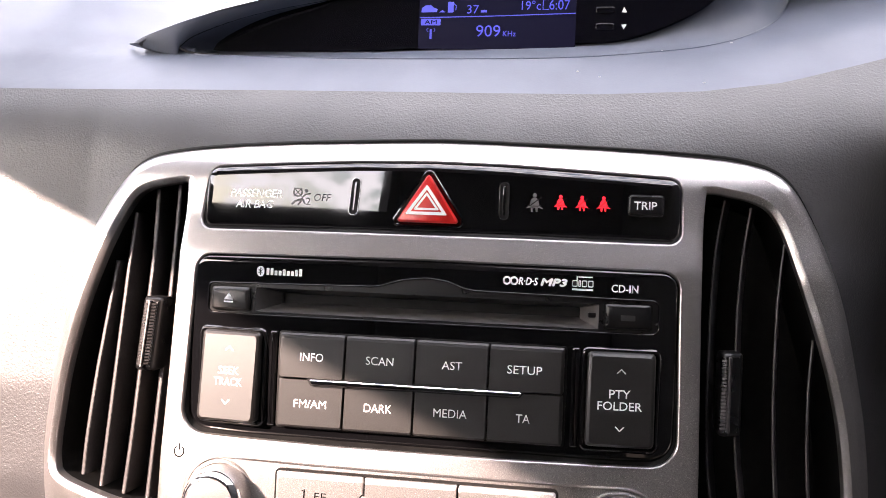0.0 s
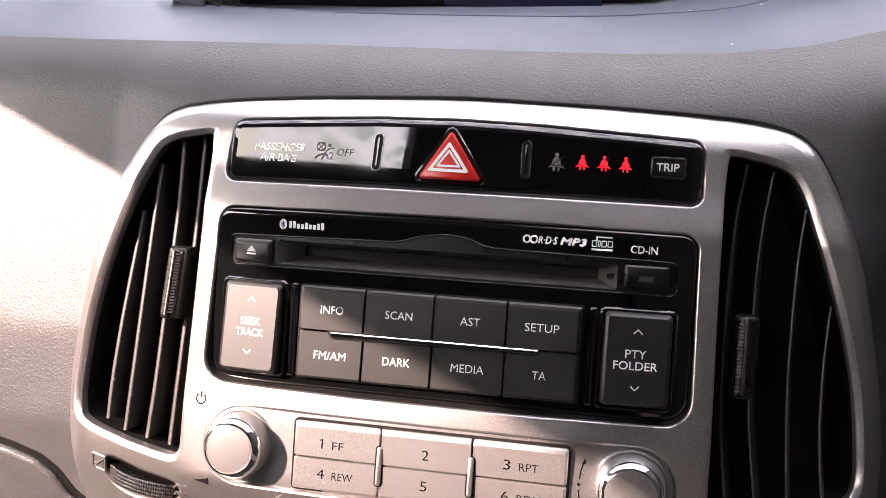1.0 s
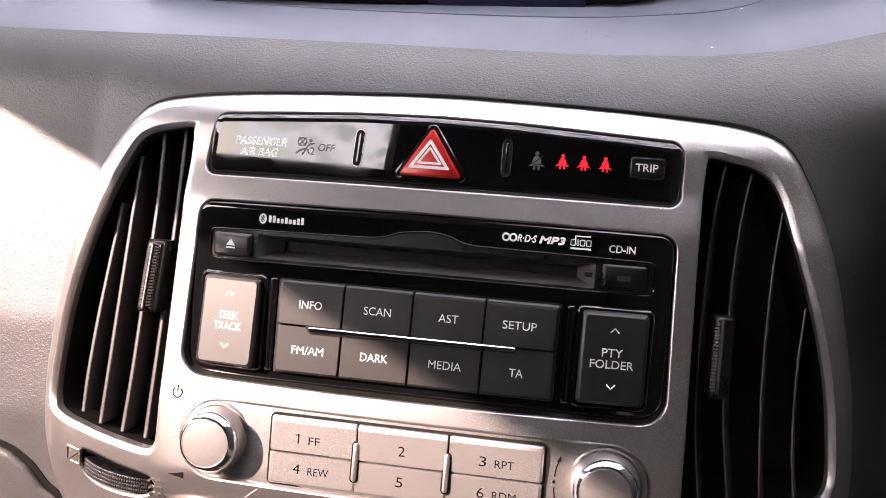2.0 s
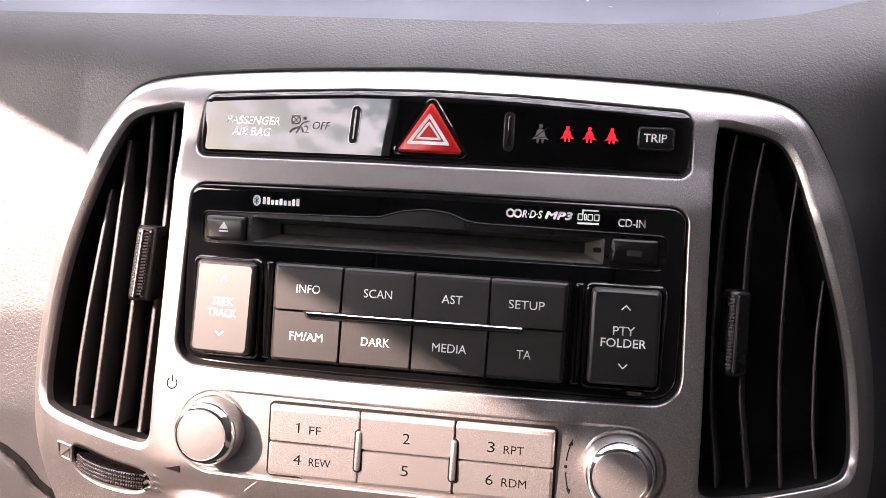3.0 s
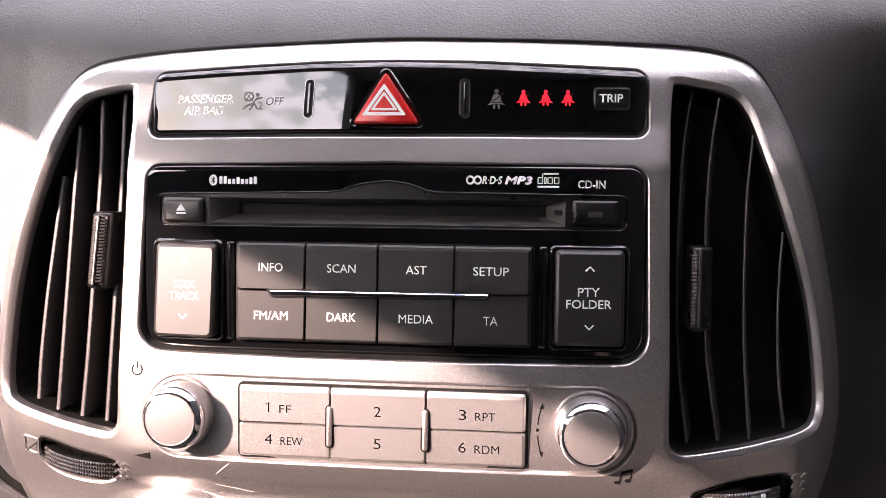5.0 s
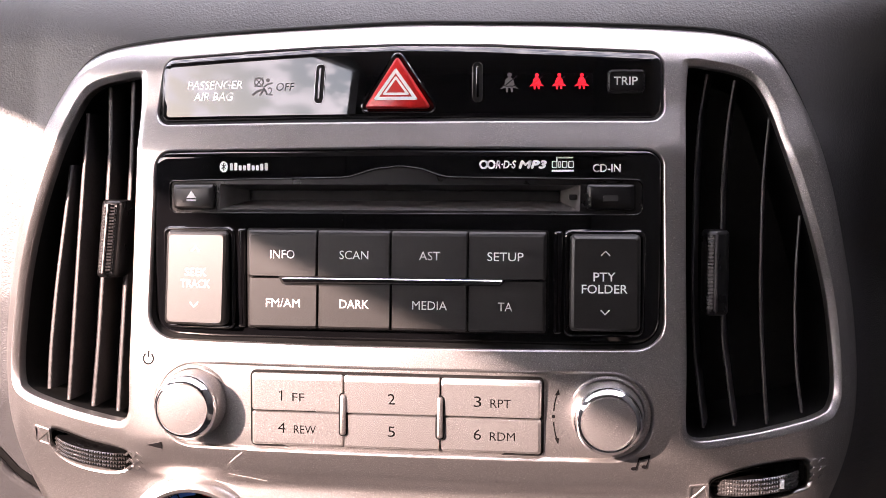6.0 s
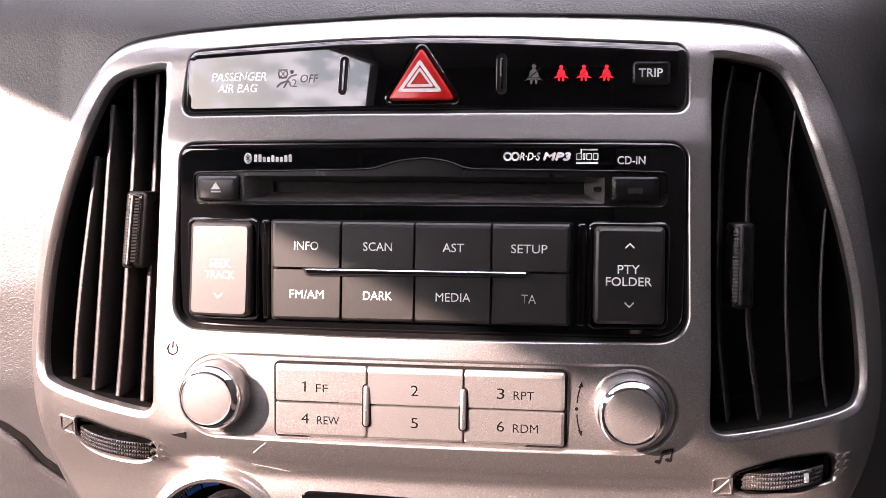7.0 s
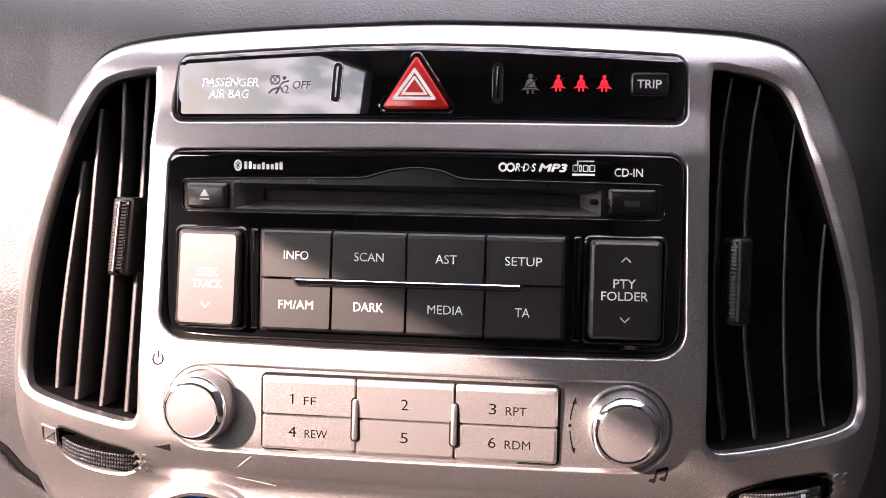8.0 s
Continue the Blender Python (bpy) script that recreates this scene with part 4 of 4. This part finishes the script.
# glovebox lid beside the fascia
glove = thing("glovebox_lid", "grey grained glovebox lid beside the silver fascia", "glovebox")
LID = rpoly([(-420, -170), (-138, -170), (-138, -112), (-148, -103.5), (-163, -92.5), (-169.5, -84), (-177, -78.5), (-190, -74.5), (-225, -67), (-420, -45)], [2, 2, 4, 10, 10, 8, 12, 20, 40, 2], 6)
part("lid", slab(dense(LID, 12), [(0, 3), (0, -1.0), (-0.6, -2.2), (-1.6, -2.9), (-3, -3.2)], dash_y), GRAIN, glove, "", 50)
part("seal_gap", slab(dense(grown(LID, 3.2), 12), [(0, 2), (0, -0.4), (-0.4, -0.5)], dash_y), MATTE, glove, "black gap round the lid", 50)

# the brow over the glass
bx = [-150.5, -143, -134, -120, -107, -81, -45, 0, 50, 95, 130, 160, 190, 215, 240]
bz = [131.4, 135.6, 139.6, 144.2, 148.2, 154.4, 161.5, 168, 175, 183, 190, 196, 198, 196, 190]
brow = spline(list(zip(bx, bz)), 5, False)

# ---- information display ----
display = thing("information_display", "hooded information display with blue characters on top of the dashboard", "car display")
front = [(-124.8, 128.8), (-119.5, 126.9), (-93, 125.6), (-54, 124.4), (-3, 124.6), (45, 126), (80, 129.7), (103, 133.8), (121, 140.2), (136, 150.7), (144, 162), (150, 173), (152, 182)]
rear = [(-122, 133.5), (-112, 133.2), (-85.4, 133.3), (-54, 133.6), (-10, 135.2), (51, 137.6), (70, 139.2), (88, 145.1), (104, 153.7), (114, 163), (119, 172), (122, 180), (124, 188)]
f2, r2 = spline(front, 8, False), spline(rear, 8, False)
rings = []
for k in range(7):
    t = k / 6
    rings.append([(a + (c - a) * t, (band_y(a, b) + 0.6) * (1 - t) + 82.0 * t + 2.5 * math.sin(math.pi * t), b + (d - b) * t) for (a, b), (c, d) in zip(f2, r2)])
bm = bmesh.new()
loft(bm, rings, False)
part("shelf", bm, SMOOTH, display, "grey shelf below the display")
part("shelf_edge", tube([(a, band_y(a, b) + 0.1, b) for a, b in f2], 0.45, 6), SMOOTH, display)
part("glass", slab([(x, z - 0.6) for x, z in r2] + [(x, z + 1) for x, z in brow if -118 < x < 120][::-1], [(0, 84), (0, 79.0)], flat), SCREEN, display, "glossy black display glass")
screen = part("lcd", figure(rrect(-22.4, 48.6, 134.0, 172.0, 1.0, 3), 78.9), LCD_BACK, display, "dark blue liquid crystal panel")
Y = 78.8
part("rule", stroke([(-22.0, 148.2), (10, 148.9), (48.4, 150.2)], 0.4, Y), LCD_BLUE, screen)
print_text("range_figure", "37", 2.3, 152.0, 5.4, 3.9, Y, LCD_BLUE, screen)
part("range_unit", figure(rrect(5.9, 8.6, 150.6, 151.6, 0.2, 2), Y), LCD_BLUE, screen)
print_text("temperature", "19\u00b0c", 28.6, 153.8, 8.6, 4.2, Y, LCD_BLUE, screen)
print_text("clock", "6:07", 41.2, 154.0, 9.2, 4.4, Y, LCD_BLUE, screen)
part("clock_frame", stroke([(36.6, 156.4), (33.9, 156.2), (33.8, 151.9), (36.6, 151.9)], 0.35, Y), LCD_BLUE, screen)
part("band_box", figure(rrect(-21.4, -12.4, 144.7, 147.7, 0.3, 2), Y), LCD_BLUE, screen)
print_text("band_word", "AM", -16.9, 146.2, 5.6, 1.9, Y - 0.15, SCREEN, screen)
part("mast", figure(rrect(-17.2, -16.2, 138.4, 143.0, 0.2, 2), Y), LCD_BLUE, screen)
for q in (-1, 1):
    part("mast_wave", stroke([(-16.7 + q * 1.3, 143.4), (-16.7 + q * 2.0, 142.6), (-16.7 + q * 1.4, 141.8)], 0.3, Y), LCD_BLUE, screen)
print_text("frequency", "909", 9.6, 142.2, 11.0, 5.2, Y, LCD_BLUE, screen)
print_text("khz_word", "KHz", 19.2, 141.0, 5.8, 2.4, Y, LCD_BLUE, screen)
part("car_sign", figure([(-21.4, 150.6), (-14.2, 150.8), (-14.0, 152.2), (-15.6, 152.7), (-17.2, 154.0), (-19.6, 153.8), (-21.2, 152.6)], Y), LCD_BLUE, screen)
part("road_sign", figure([(-13.2, 150.6), (-10.4, 150.7), (-11.6, 151.7)], Y), LCD_BLUE, screen)
part("pump_sign", figure(rrect(-9.2, -6.6, 150.6, 155.4, 0.3, 2), Y), LCD_BLUE, screen)
part("pump_hose", stroke([(-6.4, 154.6), (-5.4, 153.6), (-5.6, 151.6)], 0.4, Y), LCD_BLUE, screen)
for z, q in ((151.6, 1), (144.2, -1)):
    part("setting_button", slab(rrect(57.4, 65.4, z - 1.4, z + 1.4, 0.8, 3), [(0, 79), (0, 78.6), (-0.3, 78.4)], flat), SCREEN, display)
    part("arrow_mark", figure([(68.4, z - q * 1.0), (70.8, z - q * 1.0), (69.6, z + q * 1.2)][::q], Y), WHITE, display)


def brow_y(x):
    return float(np.interp(x, [-150, -125, -90, -40, 0, 140, 240], [63, 62, 64, 74, 80, 95, 120]))


bm = bmesh.new()
loft(bm, [[(x, 170, z + 2) for x, z in brow], [(x, brow_y(x) + 1.4, z - 0.2) for x, z in brow], [(x, brow_y(x), z + 0.5) for x, z in brow], [(x, brow_y(x) + 1.4, z + 1.2) for x, z in brow],
          [(x, brow_y(x) + 16, z + 9) for x, z in brow], [(x, 180, z + 28) for x, z in brow]], False)
part("brow", bm, GRAIN, display, "grained hood over the display", 50)
# the hood's side tapers to a point; a thin seam divides it from the inner cheek
side_top = spline([(-157, 68, 133.0), (-147, 63, 135.6), (-137, 62.5, 139.2), (-124, 62, 143.4), (-110, 63, 147.4), (-81, 66, 154.6), (-45, 73, 161.7)], 5, False)
side_low = spline([(-157, 68.2, 132.4), (-146, 66.5, 129.6), (-133, 65, 127.4), (-131.5, 66, 131.0), (-123.5, 68, 137.2), (-98, 72, 147.5), (-58, 79, 157.5)], 5, False)
bm = bmesh.new()
loft(bm, [side_top, [tuple((p + q) / 2 - (1.6 if k == 1 else 0) for k, (p, q) in enumerate(zip(u, v))) for u, v in zip(side_top, side_low)], side_low], False)
part("hood_side", bm, SMOOTH, display, "smooth tapered side of the hood", 60)
seam = spline([(-112, 64.8, 127.4), (-124, 65.4, 128.2), (-130.6, 65.6, 130.2), (-130.8, 66, 132.2), (-123, 67.5, 138), (-98, 71.5, 148), (-58, 78.5, 158)], 6, False)
part("hood_seam", tube(seam, 0.5, 6), MATTE, display, "thin dark seam of the hood")
back = spline([(-110, 80, 128), (-116, 80, 130), (-119, 80.5, 132), (-119, 81, 133.4), (-113, 82, 139), (-92, 83, 149), (-54, 84, 159)], 6, False)
bm = bmesh.new()
loft(bm, [seam, [tuple(p + (q - p) * 0.5 + (1.0 if k == 1 else 0) for k, (p, q) in enumerate(zip(u, v))) for u, v in zip(seam, back)], back], False)
part("hood_cheek", bm, SMOOTH, display, "dark inner cheek of the hood", 60)

# ---- scratches and dust ----
bm = bmesh.new()
for a, b in (((-42.7, -37.3), (-29.6, -33.2)), ((-17.7, -34.4), (-8.7, -32.8)), ((-60.6, -75.6), (-55.3, -71.2)), ((-5, -34.6), (1, -33.4)), ((-68, -84), (-60, -86)), ((-62, -80.5), (-48, -83))):
    stroke([a, ((a[0] + b[0]) / 2, (a[1] + b[1]) / 2 + 0.1), b], 0.2, -0.03, fascia_y, 0.02, bm)
tagged(link_mesh("scratches", bm, SCRATCH, None, "fine pale scratches in the silver paint"), category="scratches", kind="stuff").matrix_world = BASE
bm = bmesh.new()
for k in range(260):
    x, z = random.uniform(-150, 150), random.uniform(-95, 80)
    if abs(x) < 91 and -31 < z < 36:
        y = -0.05
        if random.random() < 0.75 or not (8.8 < z < 14 or z > 27):
            continue
    elif abs(x) < 91 and 46 < z < 75 or 96 < abs(x) < 150 and -63 < z < 68 or -70 < z < -39 and abs(x) < 92:
        continue
    else:
        y = fascia_y(x, z) - 0.04
    if z > 70 or abs(x) > 125 and z > 0:
        continue
    r = random.uniform(0.05, 0.13)
    q = [bm.verts.new((x + r * math.cos(a), y, z + r * math.sin(a))) for a in (0.3, 1.6, 2.9, 4.0, 5.2)]
    bm.faces.new(q)
for x, z in ((51, 118), (101, 112.5), (115, 136), (118, 141), (86, 131), (60, 115)):
    y = band_y(x, z) - 0.15
    bm.faces.new([bm.verts.new((x + 0.7 * math.cos(a), y, z + 0.35 * math.sin(a))) for a in (0.3, 1.6, 2.9, 4.0, 5.2)])
tagged(link_mesh("dust_specks", bm, DUST, None, "pale dust specks on the console"), category="dust", kind="stuff").matrix_world = BASE


# ---- unseen cabin round the camera, openings shaped for shade and reflections (world axes) ----
def cabin(name, bm, mat, label):
    return tagged(link_mesh(name, bm, mat, None, label, 30), category="car cabin", kind="structure")


def side(name, x, thick, mat, pieces, label):
    """A wall across x, made of flat pieces with (y, z) outlines in millimetres."""
    bm = bmesh.new()
    for piece in pieces:
        a, b = ([bm.verts.new((q, y, z)) for y, z in piece] for q in (x, x + thick))
        bm.faces.new(a)
        bm.faces.new(b[::-1])
        for i in range(len(a)):
            j = (i + 1) % len(a)
            bm.faces.new((a[i], a[j], b[j], b[i]))
    return cabin(name, bm, mat, label)


# the top edge of the passenger window lies where it draws the shade's edge across the console
DOOR = -660.0
edge = []
for x, z in ((-95, 22.5), (70, -53.0)):
    p = BASE @ (Vector((x, fascia_y(x, z), z)) / 1000) * 1000
    edge.append(p + SUN_WAY * ((DOOR - 40 - p.x) / SUN_WAY.x))
rise = (edge[1].z - edge[0].z) / (edge[1].y - edge[0].y)


def top(y):
    return edge[0].z + rise * (y - edge[0].y)


ROOF, HEADER = 1480.0, -330.0
cap = top(-800)
side("wall_left", DOOR, -40, DOOR_TRIM, [
    [(620, 250), (620, 930), (-60, 946), (-870, 1000), (-870, 250)], [(620, 930), (520, 960), (HEADER, ROOF), (-60, top(-60)), (430, 945)],
    [(-60, top(-60)), (HEADER, ROOF), (-870, ROOF), (-870, cap), (-800, cap)], [(-870, 250), (-870, ROOF), (-905, ROOF), (-905, 250)],
    [(-905, 250), (-905, 995), (-2500, 1215), (-2500, 250)], [(-905, 1190), (-905, ROOF), (-2640, ROOF), (-2640, ROOF - 6)], [(-2500, 250), (-2500, 1215), (-2640, ROOF), (-2740, ROOF), (-2740, 250)]], "dark passenger side of the car cabin with window openings")
# added unseen wall, inward of the driver's door, darkens the console's right side
side("wall_right", 440, 40, TRIM, [[(620, 250), (620, 930), (520, 960), (HEADER, ROOF), (-2740, ROOF), (-2740, 250)]], "plain unseen dark wall set in from the driver's door to block light")
bm = bmesh.new()
roof = [(DOOR - 40, -2740), (480, -2740), (480, HEADER), (60, HEADER), (DOOR - 40, HEADER + 260)]
rows = loft(bm, [[(x, y, z) for x, y in roof] for z in (ROOF, ROOF + 40)])
bm.faces.new(rows[0][::-1])
bm.faces.new(rows[1])
cabin("ceiling", bm, LINER, "grey headliner of the car cabin")
cabin("floor", box(DOOR - 40, 480, -2740, 660, 220, 250, 4), TRIM, "dark carpeted floor of the car cabin")
cabin("wall_front", box(DOOR - 40, 480, 620, 660, 250, 930, 4), TRIM, "dark bulkhead under the windscreen")
# unseen plain wall without a rear window; no light enters from behind
cabin("wall_back", box(DOOR - 40, 480, -2780, -2740, 250, ROOF + 40, 4), TRIM, "plain unseen dark wall closing the cabin's back up to the roof")
bm = bmesh.new()
bmesh.ops.create_grid(bm, x_segments=40, y_segments=40, size=400000)
GROUND = noisy(material("asphalt", (0.06, 0.06, 0.06), 0.9), 3, (0.05, 0.05, 0.05), (0.075, 0.073, 0.07))
tagged(link_mesh("ground", bm, GROUND, None, "grey asphalt ground round the car"), category="ground", kind="structure")
